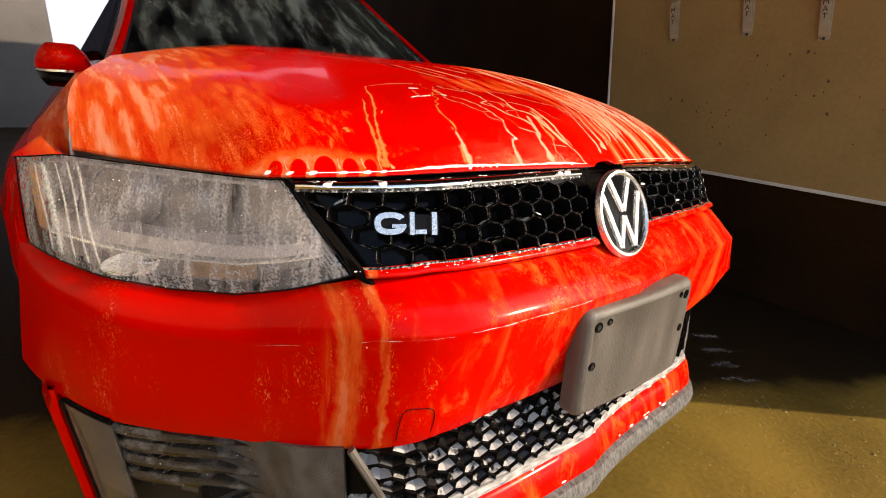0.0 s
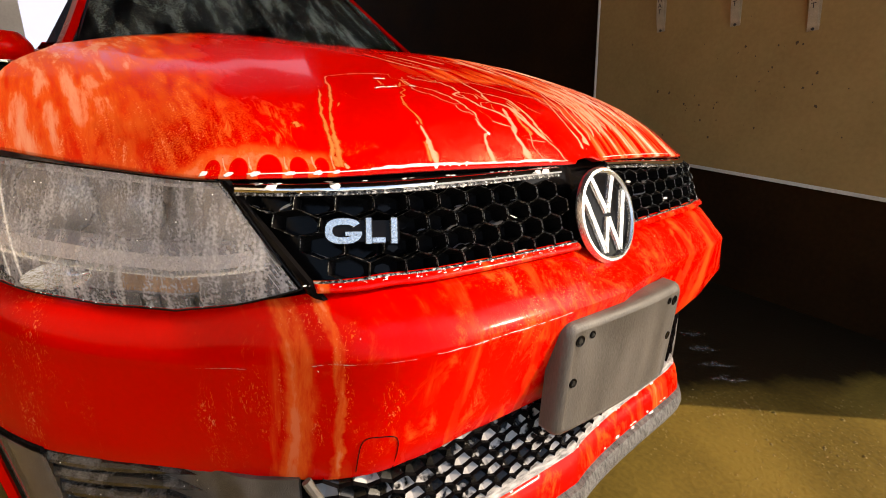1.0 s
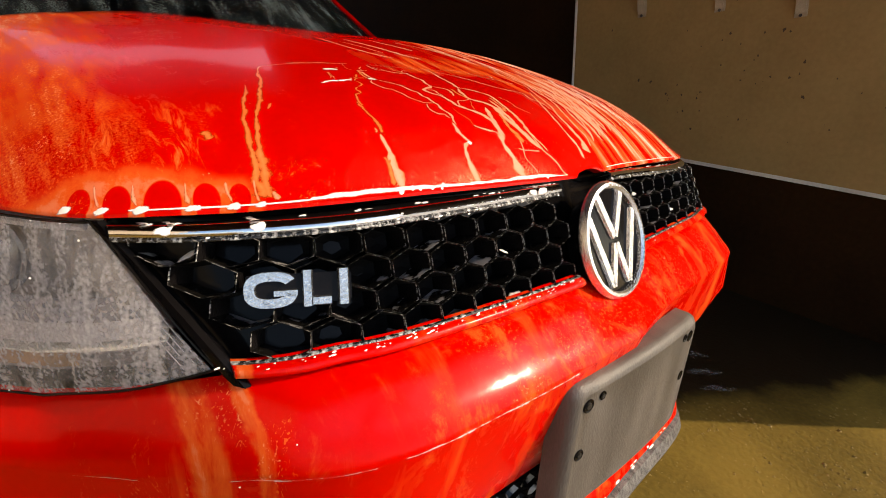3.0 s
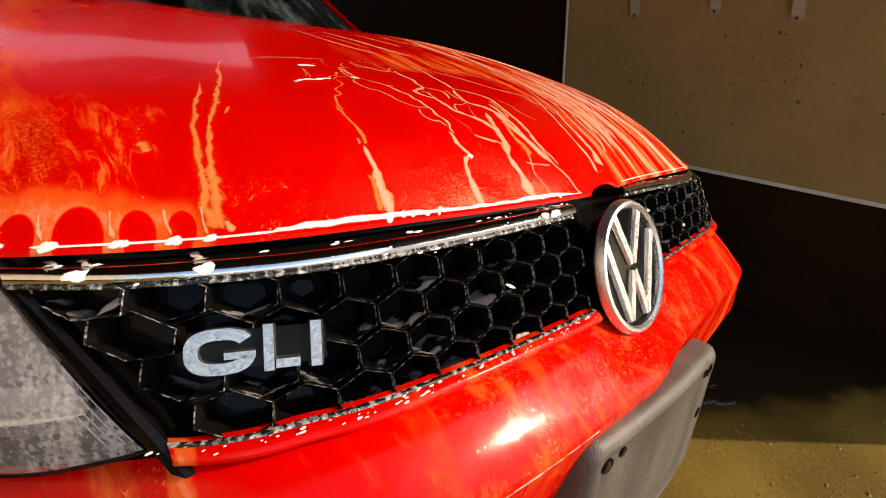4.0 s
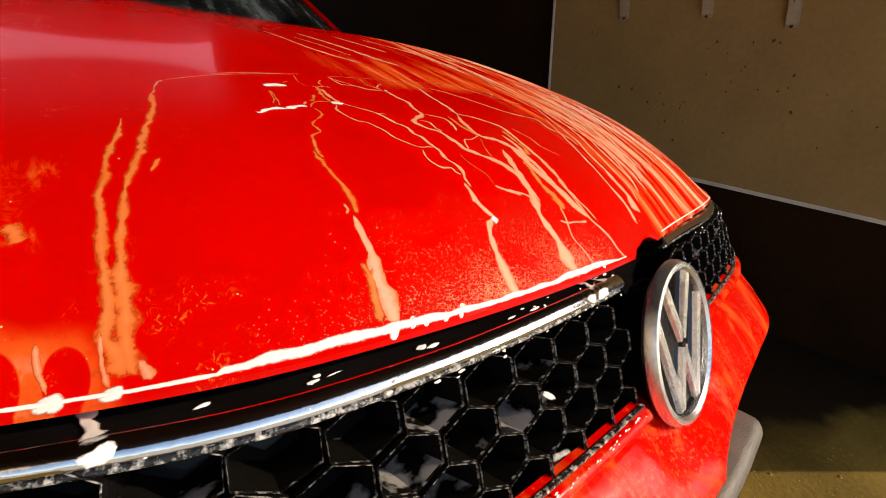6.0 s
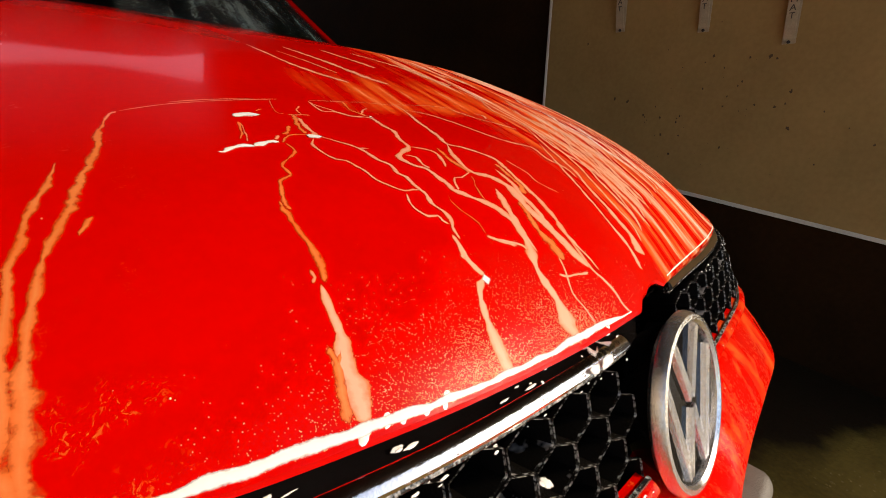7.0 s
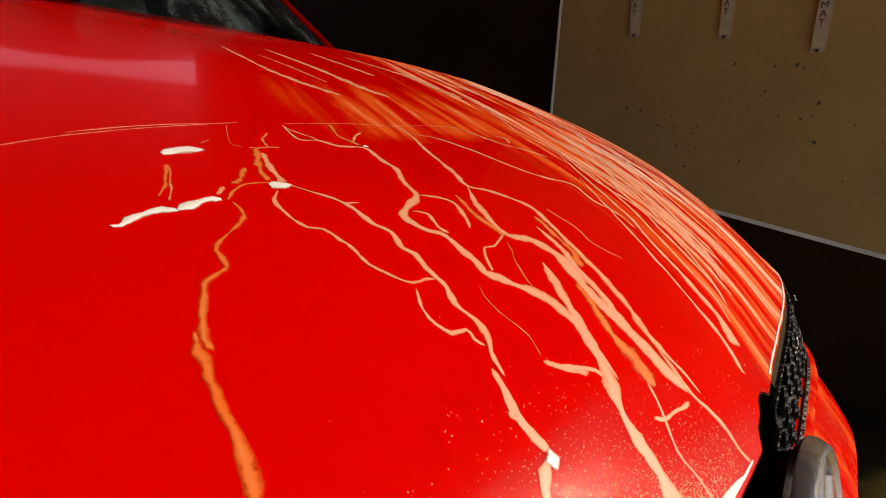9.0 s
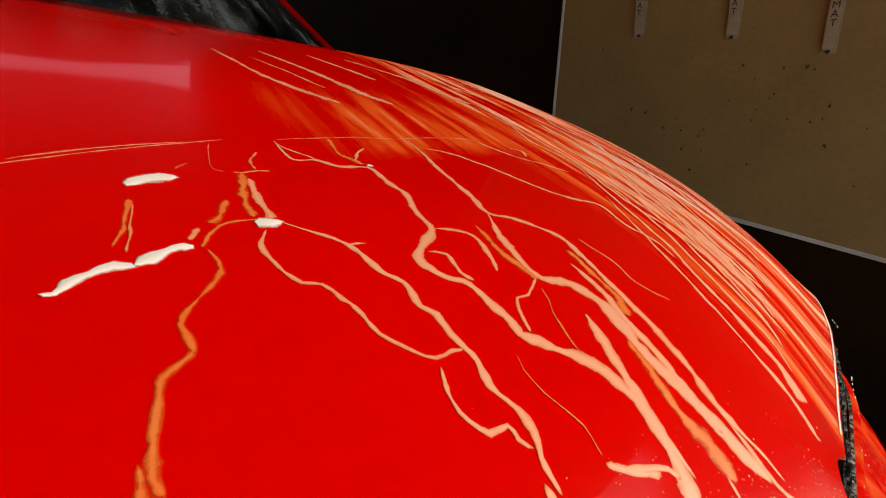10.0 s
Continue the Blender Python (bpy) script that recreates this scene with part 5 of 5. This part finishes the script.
smear([(-.065, .413), (-.076, .383), (-.072, .361)], 0.0039, 0.0023)
run([(-.067, .363), (-.066, .357)], 0.0070, 0.0050, False, high=0.0007)
run([(-.091, .274), (-.079, .269), (-.072, .261), (-.076, .247), (-.087, .230)], 0.0032, 0.0021, wob=0.0014, rich=0.35)
run([(-.112, .255), (-.103, .250), (-.107, .236), (-.106, .228)], 0.0021, 0.0020, wob=0.0014, rich=0.45)
run([(-.047, .395), (-.072, .369), (-.068, .361)], 0.0020, 0.0019, wob=0.0014, rich=0.2)
run([(.010, .408), (.002, .383), (-.015, .338), (-.026, .305), (-.035, .281), (-.023, .271), (-.014, .257), (-.009, .239), (-.018, .214), (-.025, .196), (-.030, .180), (-.036, .159), (-.044, .138), (-.047, .121), (-.044, .109), (-.043, .099)], 0.0030, 0.0044, wob=0.0014, rich=0.45)
run([(-.035, .281), (-.051, .260), (-.064, .233), (-.065, .218), (-.052, .209), (-.048, .194), (-.052, .179), (-.059, .161), (-.060, .146), (-.058, .131), (-.058, .116), (-.053, .103)], 0.0028, 0.0093, wob=0.0014, rich=0.6)
run([(-.032, .221), (-.037, .200), (-.046, .179), (-.051, .161), (-.057, .142), (-.060, .125)], 0.0030, 0.0061, wob=0.0014, rich=0.5)
run([(-.067, .220), (-.086, .212), (-.094, .212), (-.103, .203), (-.109, .194)], 0.0014, 0.0015, wob=0.0014, rich=0.3)
smear([(-.073, .213), (-.086, .195), (-.095, .176)], 0.0013, 0.0011)
run([(.004, .237), (.004, .221), (.003, .207), (-.002, .193), (.008, .173)], 0.0018, 0.0011, wob=0.0014, rich=0.1)
run([(-.009, .239), (-.016, .219), (-.024, .198), (-.027, .185)], 0.0016, 0.0015, wob=0.0014, rich=0.3)
run([(-.066, .191), (-.086, .158), (-.098, .135), (-.111, .112), (-.113, .094), (-.116, .078), (-.113, .070)], 0.0049, 0.0059, wob=0.0014, rich=0.55)
run([(-.131, .146), (-.121, .138), (-.109, .132)], 0.0020, 0.0028, wob=0.0014, rich=0.3)
run([(-.079, .118), (-.085, .106), (-.093, .095), (-.090, .083), (-.091, .072)], 0.0021, 0.0014, wob=0.0014, rich=0.3)
run([(-.094, .107), (-.084, .103), (-.059, .102)], 0.0021, 0.0015, wob=0.0014, rich=0.4)
run([(-.050, .126), (-.052, .106), (-.045, .088), (-.045, .076), (-.041, .070)], 0.0024, 0.0022, wob=0.0014, rich=0.3)
smear([(-.124, .190), (-.128, .183), (-.129, .173), (-.127, .165), (-.125, .157), (-.128, .150), (-.129, .146)], 0.0007, 0.0006)
run([(-.129, .146), (-.125, .141), (-.115, .136), (-.105, .132), (-.104, .127)], 0.0016, 0.0019, wob=0.0014, rich=0.55)
run([(.008, .392), (.028, .374), (.041, .344), (.047, .318), (.054, .294), (.068, .269), (.087, .252), (.079, .226), (.084, .202), (.077, .185)], 0.0022, 0.0034, wob=0.0014, rich=0.5)
run([(.087, .387), (.096, .349), (.114, .325), (.130, .303)], 0.0026, 0.0034, wob=0.0014, rich=0.3)
run([(.112, .365), (.122, .354), (.110, .342)], 0.0026, 0.0025, wob=0.0014, rich=0.3)
run([(-.013, .760), (-.017, .635), (-.005, .571), (.017, .515)], 0.0030, 0.0100, wob=0.0014, rich=0.30)
run([(.057, .770), (.069, .639), (.072, .550), (.083, .505)], 0.0036, 0.0115, wob=0.0014, rich=0.45)
run([(.128, .768), (.140, .672), (.144, .620)], 0.0036, 0.0090, wob=0.0014, rich=0.35)
run([(.184, .760), (.213, .643), (.210, .567), (.215, .515)], 0.0040, 0.0120, wob=0.0014, rich=0.45)
run([(.270, .760), (.278, .635), (.286, .545)], 0.0036, 0.0100, wob=0.0014, rich=0.40)
run([(.020, .720), (.030, .640), (.035, .570)], 0.0024, 0.0050, wob=0.0014, rich=0.1)
run([(.345, .760), (.352, .660), (.358, .570)], 0.0030, 0.0080, wob=0.0014, rich=0.3)
run([(-.245, .387), (-.225, .393), (-.202, .398), (-.177, .402), (-.154, .403)], 0.0017, 0.0007, wob=0.0006, rich=0.1)
run([(-.110, .407), (-.075, .413), (-.031, .418), (.015, .412), (.067, .400), (.090, .388)], 0.0010, 0.0014, wob=0.0006, rich=0.2)
run([(-.154, .401), (-.164, .375), (-.166, .362), (-.160, .358)], 0.0007, 0.0008, wob=0.0006, rich=-0.1)
smear([(-.332, .291), (-.339, .269), (-.348, .248), (-.355, .231), (-.362, .213), (-.366, .193), (-.371, .178), (-.373, .166), (-.376, .155), (-.379, .145), (-.378, .137), (-.380, .128)], 0.0033, 0.0047)
smear([(-.295, .353), (-.308, .311), (-.321, .276), (-.334, .244), (-.345, .224), (-.353, .208), (-.360, .188), (-.364, .173), (-.368, .161), (-.370, .150), (-.373, .141), (-.375, .132), (-.377, .126)], 0.0047, 0.0039)
run([(-.283, .369), (-.289, .364), (-.296, .349)], 0.0020, 0.0026, wob=0.0006)
run([(-.283, .369), (-.252, .381), (-.197, .395), (-.143, .407)], 0.0014, 0.0012, wob=0.0006, rich=0.1)
smear([(-.326, .232), (-.332, .225), (-.336, .219)], 0.0034, 0.0022)
run([(-.371, .131), (-.370, .126), (-.370, .122)], 0.0021, 0.0049, wob=0.0014, rich=0.2)
# long parallel streaks down the far side, closer together outwards
STREAK = [(.130, .303), (.098, .241), (.075, .195), (.052, .157), (.040, .127), (.035, .103), (.024, .088)]
off = -0.004
for k in range(17):
    first = random.choice((0, 0, 1, 2))
    line = [(x + off + 0.25 * off * (y - 0.1), max(edge_line(x + off) + 0.003, y + 0.30 * off)) for x, y in STREAK[first:]]
    line.insert(0, (line[0][0] + 0.045, line[0][1] + random.uniform(0.05, 0.10)))
    run(line, random.uniform(.0010, .0022), random.uniform(.0024, .0048), wob=0.0016, rich=random.uniform(0.35, 0.75))
    off += random.uniform(0.012, 0.024)
# wide frayed smears
for line, w0, w1 in (
    ([(-.061, .270), (-.069, .239), (-.069, .218)], 0.0048, 0.0057),
    ([(-.059, .174), (-.067, .157), (-.074, .141), (-.075, .123), (-.079, .113)], 0.0042, 0.0087),
    ([(-.020, .232), (-.026, .206), (-.040, .179)], 0.0043, 0.0061),
    ([(-.078, .380), (-.071, .363)], 0.0040, 0.0039),
    ([(-.400, .215), (-.397, .204), (-.396, .199)], 0.0089, 0.0059),
    ([(-.266, .123), (-.271, .104), (-.274, .093)], 0.0031, 0.0065)):
    smear(line, w0, w1)
# many fine runs down the far side
for i in range(16):
    x0 = 0.18 + 0.32 * random.random()
    y0 = random.uniform(0.25, 0.55)
    y1 = edge_line(x0 - 0.28 * 0.3) + random.uniform(0.004, 0.12)
    n = 6
    line = [(x0 - 0.28 * (y0 - lerp(y0, y1, k / n)) + 0.006 * math.sin(3 * k + i), lerp(y0, y1, k / n)) for k in range(n + 1)]
    if all(edge_line(p[0]) < p[1] for p in line):
        run(line, random.uniform(.0010, .003), random.uniform(.0024, .0068), random.random() < 0.92, wob=0.0022, rich=random.uniform(0.2, 0.75))
# foam caught along the hood's edge
P, N, W = [], [], []
for x in np.linspace(-0.47, 0.34, 260):
    t = 0.5 + 0.5 * noise.noise((x * 16, 1.7, 0)) + 0.25 * noise.noise((x * 60, 4.7, 0))
    amt = (1.0 if -0.345 < x < -0.06 else 0.30 if x < 0 else 0.15) * max(0.03, t)
    amt *= smooth01((abs(x - 0.012) - 0.045) / 0.06)
    y = edge_y(x) + 0.0018 + 0.0040 * amt
    P.append(Vector((x, y, hood_z(x, y) + 0.0002))); N.append(hood_normal(x, y)); W.append(0.0009 + 0.0042 * amt)
for a, b in ((0, 139), (170, 260)):
    ribbon(P[a:b], N[a:b], W[a:b], 0.0006, False)
x = -0.52
while x < 0.42:
    thick = 0.25 + 0.75 * smooth01((noise.noise((x * 14, 3.1, 0)) + 0.25) / 0.5)
    thick *= 1.25 if -0.31 < x < -0.06 else 0.7
    if abs(x - 0.012) > 0.05 and random.random() < 0.04 + 0.07 * thick:
        y = edge_y(x) + random.uniform(0.002, 0.005)
        r = random.uniform(0.0008, 0.0020) * thick
        blob(Vector((x, y, hood_z(x, y) - 0.0003)), hood_normal(x, y), r * 1.7, r, r * 0.25)
    x += random.uniform(0.002, 0.0055)
# bubbles at the edge beside the lamp, with foam where they meet
for xc, rr in ((-.497, .010), (-.474, .011), (-.445, .015), (-.414, .012), (-.392, .009)):
    for side in (-1, 1):
        xx = xc + side * rr
        y = edge_y(xx) + 0.0022
        patch(Vector((xx, y, hood_z(xx, y))), hood_normal(xx, y), random.uniform(.004, .006), random.uniform(.003, .0045))
        if side > 0:
            run([(xx + 0.002, y + 0.022), (xx, y + 0.011), (xx, y + 0.001)], .0016, .0030, wob=0.0014, rich=0.1)
# specks and a mist of suds beads near the edge, coloured for sun sparkle
mist_v, mist_f = [], []


def bead(c, nrm, r):
    a = nrm.orthogonal().normalized()
    b = nrm.cross(a)
    base = len(mist_v)
    for rr, h in ((1.0, 0.0), (0.66, 0.55)):
        for k in range(6):
            g = math.pi * k / 3
            mist_v.append(c + a * (r * rr * math.cos(g)) + b * (r * rr * math.sin(g)) + nrm * (r * h))
    mist_v.append(c + nrm * (r * 0.75))
    for k in range(6):
        mist_f.append((base + k, base + (k + 1) % 6, base + 6 + (k + 1) % 6, base + 6 + k))
        mist_f.append((base + 6 + k, base + 6 + (k + 1) % 6, base + 12))


for k in range(100):
    xx = random.uniform(-0.50, 0.06)
    y = edge_y(xx) + abs(random.gauss(0, 0.06)) + 0.003
    if noise.noise((xx * 18, y * 18, 4.0)) < random.uniform(-0.4, 0.3):
        continue
    bead(Vector((xx, y, hood_z(xx, y))), hood_normal(xx, y), random.choice((0.0002, 0.0002, 0.0003, 0.0005)))
# densest where the sun's glare lies on the hood edge
for k in range(13000):
    xx = random.gauss(-0.160, 0.050) if k % 14 else random.uniform(-0.33, 0.0)
    d = random.expovariate(1 / 0.013)
    y = edge_y(xx) + 0.002 + d
    if d > 0.11 or noise.noise((xx * 22, y * 22, 4.0)) < random.uniform(-0.6, 0.25):
        continue
    bead(Vector((xx, y, hood_z(xx, y))), hood_normal(xx, y), random.choice((0.00015, 0.0002, 0.00025, 0.0003)))
# foam hanging over the strip below the hood
def hang(x0, w):
    n = 12
    P, W = [], []
    for k in range(n):
        t = k / (n - 1)
        xx = x0 + 0.004 * noise.noise((x0 * 40, t * 3, 1.0))
        P.append(ledge(xx, 0.95 * (1 - t)) + Vector((0, -0.0005, 0.0012)))
        W.append(w * (0.45 + 0.55 * abs(2 * t - 1) ** 1.5) * (1 + 0.4 * noise.noise((x0 * 90, t * 6, 2.0))))
    ribbon(P, [Vector((0, -0.4, 0.92))] * n, W, 0.0008, False)


drip_v, drip_f, drip_a = [], [], []


def drip(P, nrm, W, high=0.0004):
    keep = len(film_v), len(film_f), len(film_a)
    ribbon(P, [nrm] * len(P), W, high, True)
    base = len(drip_v)
    drip_v.extend(film_v[keep[0]:])
    drip_a.extend(film_a[keep[2]:])
    drip_f.extend(tuple(k - keep[0] + base for k in f) for f in film_f[keep[1]:])
    del film_v[keep[0]:], film_f[keep[1]:], film_a[keep[2]:]


for x, w in ((-.462, .0050), (-.447, .0045), (-.392, .0062), (-.105, .0070), (-.09, .0035)):
    hang(x, w)
for x, r in ((-.452, .009), (-.392, .007), (-.105, .009), (-.12, .006)):
    z = bar_z(x) + 0.002
    patch(Vector((x, grille_y(x, z) - 0.0068, z)), Vector((0, -0.85, 0.52)), r, .0038)
for _ in range(34):
    x = random.choice((random.uniform(-.46, -.07), random.uniform(-.26, -.06), random.uniform(.07, .30)))
    patch(ledge(x, random.uniform(0.1, 0.5)) + Vector((0, -0.0005, 0.001)), Vector((0, -0.5, 0.86)), random.uniform(.0012, .006), random.uniform(.0005, .0013))
for _ in range(110):
    x = random.choice((-1, 1)) * random.uniform(.06, .34) if random.random() < 0.35 else random.uniform(-.44, -.06)
    low = random.random() < 0.6
    z = red_z(x) + random.uniform(0.002, 0.007) if low else bar_z(x) + random.uniform(-0.008, 0.004)
    r = random.choice((0.0005, 0.0007, 0.0009, 0.0013))
    patch(Vector((x, grille_y(x, z) - (0.0085 if low else 0.0066), z)), Vector((0, -0.85, 0.52)), r * random.uniform(1, 2.4), r * 0.7)
# foam along the bumper's crease and the lower edges
for a, b, zf, w in ((-.34, -.13, .612, .0022), (-.45, -.36, .606, .0007), (-.62, -.50, .552, .0006)):
    P, W = [], []
    for k in range(90):
        xx = lerp(a, b, k / 89)
        u = u_at(xx)
        z = lerp(low_z(u), top_z(u), 0.765) + 0.002 * noise.noise((xx * 40, 0, 3.0))
        P.append(Vector((xx, face_at(xx, z) - 0.0012, z)))
        W.append(w * max(0.02, 0.35 + 1.7 * noise.noise((xx * 34, 2.0, 5.0)) + 0.8 * noise.noise((xx * 120, 2.0, 5.0))))
    drip(P, Vector((-0.1, -0.95, 0.3)), W)
for _ in range(12):
    xx = -0.66 + 0.9 * random.random()
    u = u_at(xx)
    z = lerp(low_z(u), top_z(u), random.random() ** 0.6 * 0.9 + 0.05)
    r = random.uniform(0.0003, 0.0009)
    blob(Vector((xx, face_at(xx, z) - 0.0004, z)), Vector((0, -0.98, 0.2)), r, r * 1.5, r * 0.3)
# foam along the spoiler
for k in range(70):
    xx = random.uniform(-0.36, 0.36)
    if noise.noise((xx * 12, 8.0, 1.0)) < random.uniform(-0.3, 0.5):
        continue
    z, off = random.choice(((0.279, -0.003), (0.281, 0.003), (0.236, -0.0245), (0.226, -0.0255)))
    patch(Vector((xx * 1.03, plan_y(xx) * 0.56 + off, z)), Vector((0, -0.75, 0.66)), random.uniform(.002, .008), random.uniform(.0010, .0028))
# drops on the ribbed vents
for _ in range(26):
    u, v = random.uniform(5.6, 7.9), random.uniform(0.1, 0.95)
    X, Y = spline(PLAN_X, u), spline(PLAN_Y, u)
    r = random.choice((0.0004, 0.0005, 0.0007))
    blob(Vector((-X * (1.042 - 0.022 * (1 - v)), Y * 0.96 + 0.010 + 0.006, lerp(0.175, low_z(u), v))), Vector((-0.4, -0.85, 0.3)), r, r, r * 0.5)
# scum of suds on the wet floor
for k in range(4):
    t = k / 3
    x0, y0 = lerp(1.20, 0.98, t) + random.gauss(0, .015), lerp(.30, .08, t) + random.gauss(0, .015)
    P = [Vector((x0 + 0.05 * q + 0.010 * math.sin(5 * q + k), y0 - 0.04 * q, 0.0008)) for q in np.linspace(-1, 1, 14)]
    drip(P, Vector((0, 0, 1)), [0.030 * (1 - 0.8 * abs(q)) * (1 + 0.5 * noise.noise((q * 3, k, 2.0))) for q in np.linspace(-1, 1, 14)])
    for m in range(len(drip_a) - 70, len(drip_a)):
        drip_a[m] *= 0.40
# suds running down the lamp glass
for k in range(5):
    u0 = (9.0, 8.75, 8.45, 8.2, 8.0)[k]
    wide = 0.0095 if k == 1 else random.uniform(0.0016, 0.0034)
    P = [Vector(lamp_at(-1, u0 + 0.10 * (1 - t) + 0.02 * math.sin(7 * t + k), lerp(0.97, 0.05, t), -0.0012)) for t in np.linspace(0, 1, 16)]
    drip(P, Vector((-0.55, -0.75, 0.35)), [1.7 * wide * (0.8 + 0.5 * noise.noise((u0 * 9, t * 5, 3.0))) for t in np.linspace(0, 1, 16)])
for k in range(40):
    u0, v0 = random.uniform(5.2, 9.1), random.choice((0.01, 0.99, random.random()))
    r = random.uniform(0.0002, 0.0006)
    blob(Vector(lamp_at(-1, u0, v0, -0.001)), Vector((-0.55, -0.75, 0.35)), r * 2, r * 2, r)
# foam in the seam beside the hood
ys = np.linspace(0.50, 1.0, 70)
P = [Vector((-(side_seam(y) - 0.003), y, hood_z(side_seam(y) - 0.006, y) + 0.0005)) for y in ys]
ribbon(P, [Vector((-0.3, -0.2, 0.93))] * 70, [0.0034 * max(0.25, 0.8 + 0.9 * noise.noise((y * 25, 0, 6.0))) for y in ys], 0.001, False)
# puddles caught in the honeycomb
for ob in list(grille.children):
    if ob.name.startswith("cell") and random.random() < 0.16:
        for _ in range(random.choice((1, 1, 2))):
            m = ob.matrix_basis
            g = random.uniform(-0.011, 0.011)
            c = m @ Vector((g, random.uniform(0.002, 0.012), -0.0095 + abs(g) * 0.45))
            big = random.choice((0.5, 0.6, 1.0, 1.9))
            patch(c, (m.to_3x3() @ Vector((-0.3 * (1 if g > 0 else -1), -0.6, 1))).normalized(), .0055 * big, .0045 * big)


def soap(name, vs, fs, material, label, rim=None):
    me = bpy.data.meshes.new(name)
    me.from_pydata([tuple(v) for v in vs], [], fs)
    if rim:
        me.attributes.new("soap", "FLOAT", "POINT").data.foreach_set("value", rim)
    me.materials.append(material)
    me.shade_smooth()
    return tagged(new(name, me), label, "soap", kind="stuff")


soap("soap_foam", foam_v, foam_f, FOAM, "white soap foam lying on the car front", foam_a)
soap("soap_smears", smear_v, smear_f, SMEAR, "orange smears of drying soap on the red hood", smear_a)
soap("soap_drips", drip_v, drip_f, DRIP, "thin white suds dripping down the car front", drip_a)
soap("soap_mist", mist_v, mist_f, MIST, "fine beads of suds near the hood edge, coloured pale as sun sparkle")
soap("soap_runs", film_v, film_f, FILM, "salmon-coloured runs of thin soap on the red hood", film_a)

# ---- the far front corner sweeps back more than the near one ----
def swept(v):
    x, y, z = v
    if x <= 0:
        return Vector(v)
    fade = 1 - smooth01((y - 0.75) / 0.5)
    up = smooth01((z - 0.64) / 0.10)
    lower = min(1.0, max(0.0, (0.62 - z) / 0.10)) * min(1.0, max(0.0, (z - 0.43) / 0.06)) * min(1.0, max(0.0, (x - 0.16) / 0.28))
    dx = 0.05 * lower + lerp(0.18, 0.15, up) * (x * x / 0.4 if x < 0.4 else lerp(min(x, 0.5), 0.12, smooth01((x - 0.5) / 0.36)))
    dy = -0.024 * lower + lerp(0.032, 0.036, up) * (1 - math.exp(-x / 0.12)) - 0.03 * up * min(x, 0.5)
    d = y - edge_line(x)
    dz = 0.12 * x * (1 - math.exp(-d / 0.4)) - 0.06 * x * (math.exp(-d / 0.20) - math.exp(-d / 0.04)) if d > 0 and z > 0.74 else 0.0
    return Vector((x + dx * fade, y + dy * fade, z + dz * fade))


FIXED = ("emblem", "plate_bracket", "badge", "windscreen", "roof", "rear_window", "tail", "a_pillar", "side_window", "wing_mirror", "wheel", "dashboard", "cowl", "cabin_floor", "underbody", "engine_bay")
for ob in list(car.children_recursive):
    top = ob if ob.parent == car else ob.parent
    if ob.type != "MESH" or top.name.split(".")[0] in FIXED:
        continue
    if ob.name.startswith("cell"):
        m = ob.matrix_basis
        here = m.translation.copy()
        grow = (swept(here + Vector((0.002, 0, 0))).x - swept(here).x) / 0.002
        ob.matrix_basis = Matrix.Translation(swept(here)) @ Matrix.Translation(-here) @ m @ Matrix.Diagonal((grow, 1, 1, 1))
    else:
        for v in ob.data.vertices:
            v.co = swept(v.co)
for name in ("soap_foam", "soap_smears", "soap_drips", "soap_mist", "soap_runs"):
    for v in scene.objects[name].data.vertices:
        if v.co.z > 0.1:
            v.co = swept(v.co)

# grit and dried mud on the floor
vs, fs = [], []
for i in range(3600):
    x, y = random.gauss(0.85, 0.35), random.gauss(-0.22, 0.30)
    # no grit past the line where the wall's shadow falls
    if (x < 0.45 and y > -0.1) or x + 1.28 * y > 0.98 + random.uniform(0, 0.05):
        continue
    dens = noise.noise((x * 4, y * 4, 2.0))
    if dens < random.uniform(-0.5, 0.5):
        continue
    r = abs(random.gauss(0, 0.0017)) + 0.0006
    base = len(vs)
    for k in range(6):
        g = k * math.pi / 3
        vs.append((x + r * math.cos(g) * random.uniform(.7, 1.3), y + r * math.sin(g) * random.uniform(.7, 1.3), -0.0005))
    for k in range(3):
        g = k * 2 * math.pi / 3 + 0.4
        vs.append((x + r * 0.5 * math.cos(g), y + r * 0.5 * math.sin(g), r * random.uniform(.5, .9)))
    for k in range(6):
        fs.append((base + k, base + (k + 1) % 6, base + 6 + (k // 2 + (k % 2)) % 3))
    fs.append((base + 6, base + 7, base + 8))
soap("grit", vs, fs, GRIT, "brown grit and dried mud on the wet floor")
scene.objects["grit"]["category"] = "dirt"

# dark specks on the panel
vs, fs = [], []
for i in range(60):
    y = random.gauss(0.62, 0.22)
    z = random.gauss(0.90, 0.15)
    if not (0.0 < y < 1.3 and 0.6 < z < 1.25):
        continue
    r = min(0.010, abs(random.gauss(0, 0.0028)) + 0.0010)
    base = len(vs)
    for k in range(8):
        g = k * math.pi / 4
        rr = r * random.uniform(0.5, 1.3)
        vs.append((WX - 0.0128, y + rr * math.cos(g), z + rr * 1.3 * math.sin(g)))
    vs.append((WX - 0.0142, y, z))
    for k in range(8):
        fs.append((base + k, base + (k + 1) % 8, base + 8))
soap("panel_specks", vs, fs, RUST, "dark rust specks and chips on the panel")
scene.objects["panel_specks"]["category"] = "stain"
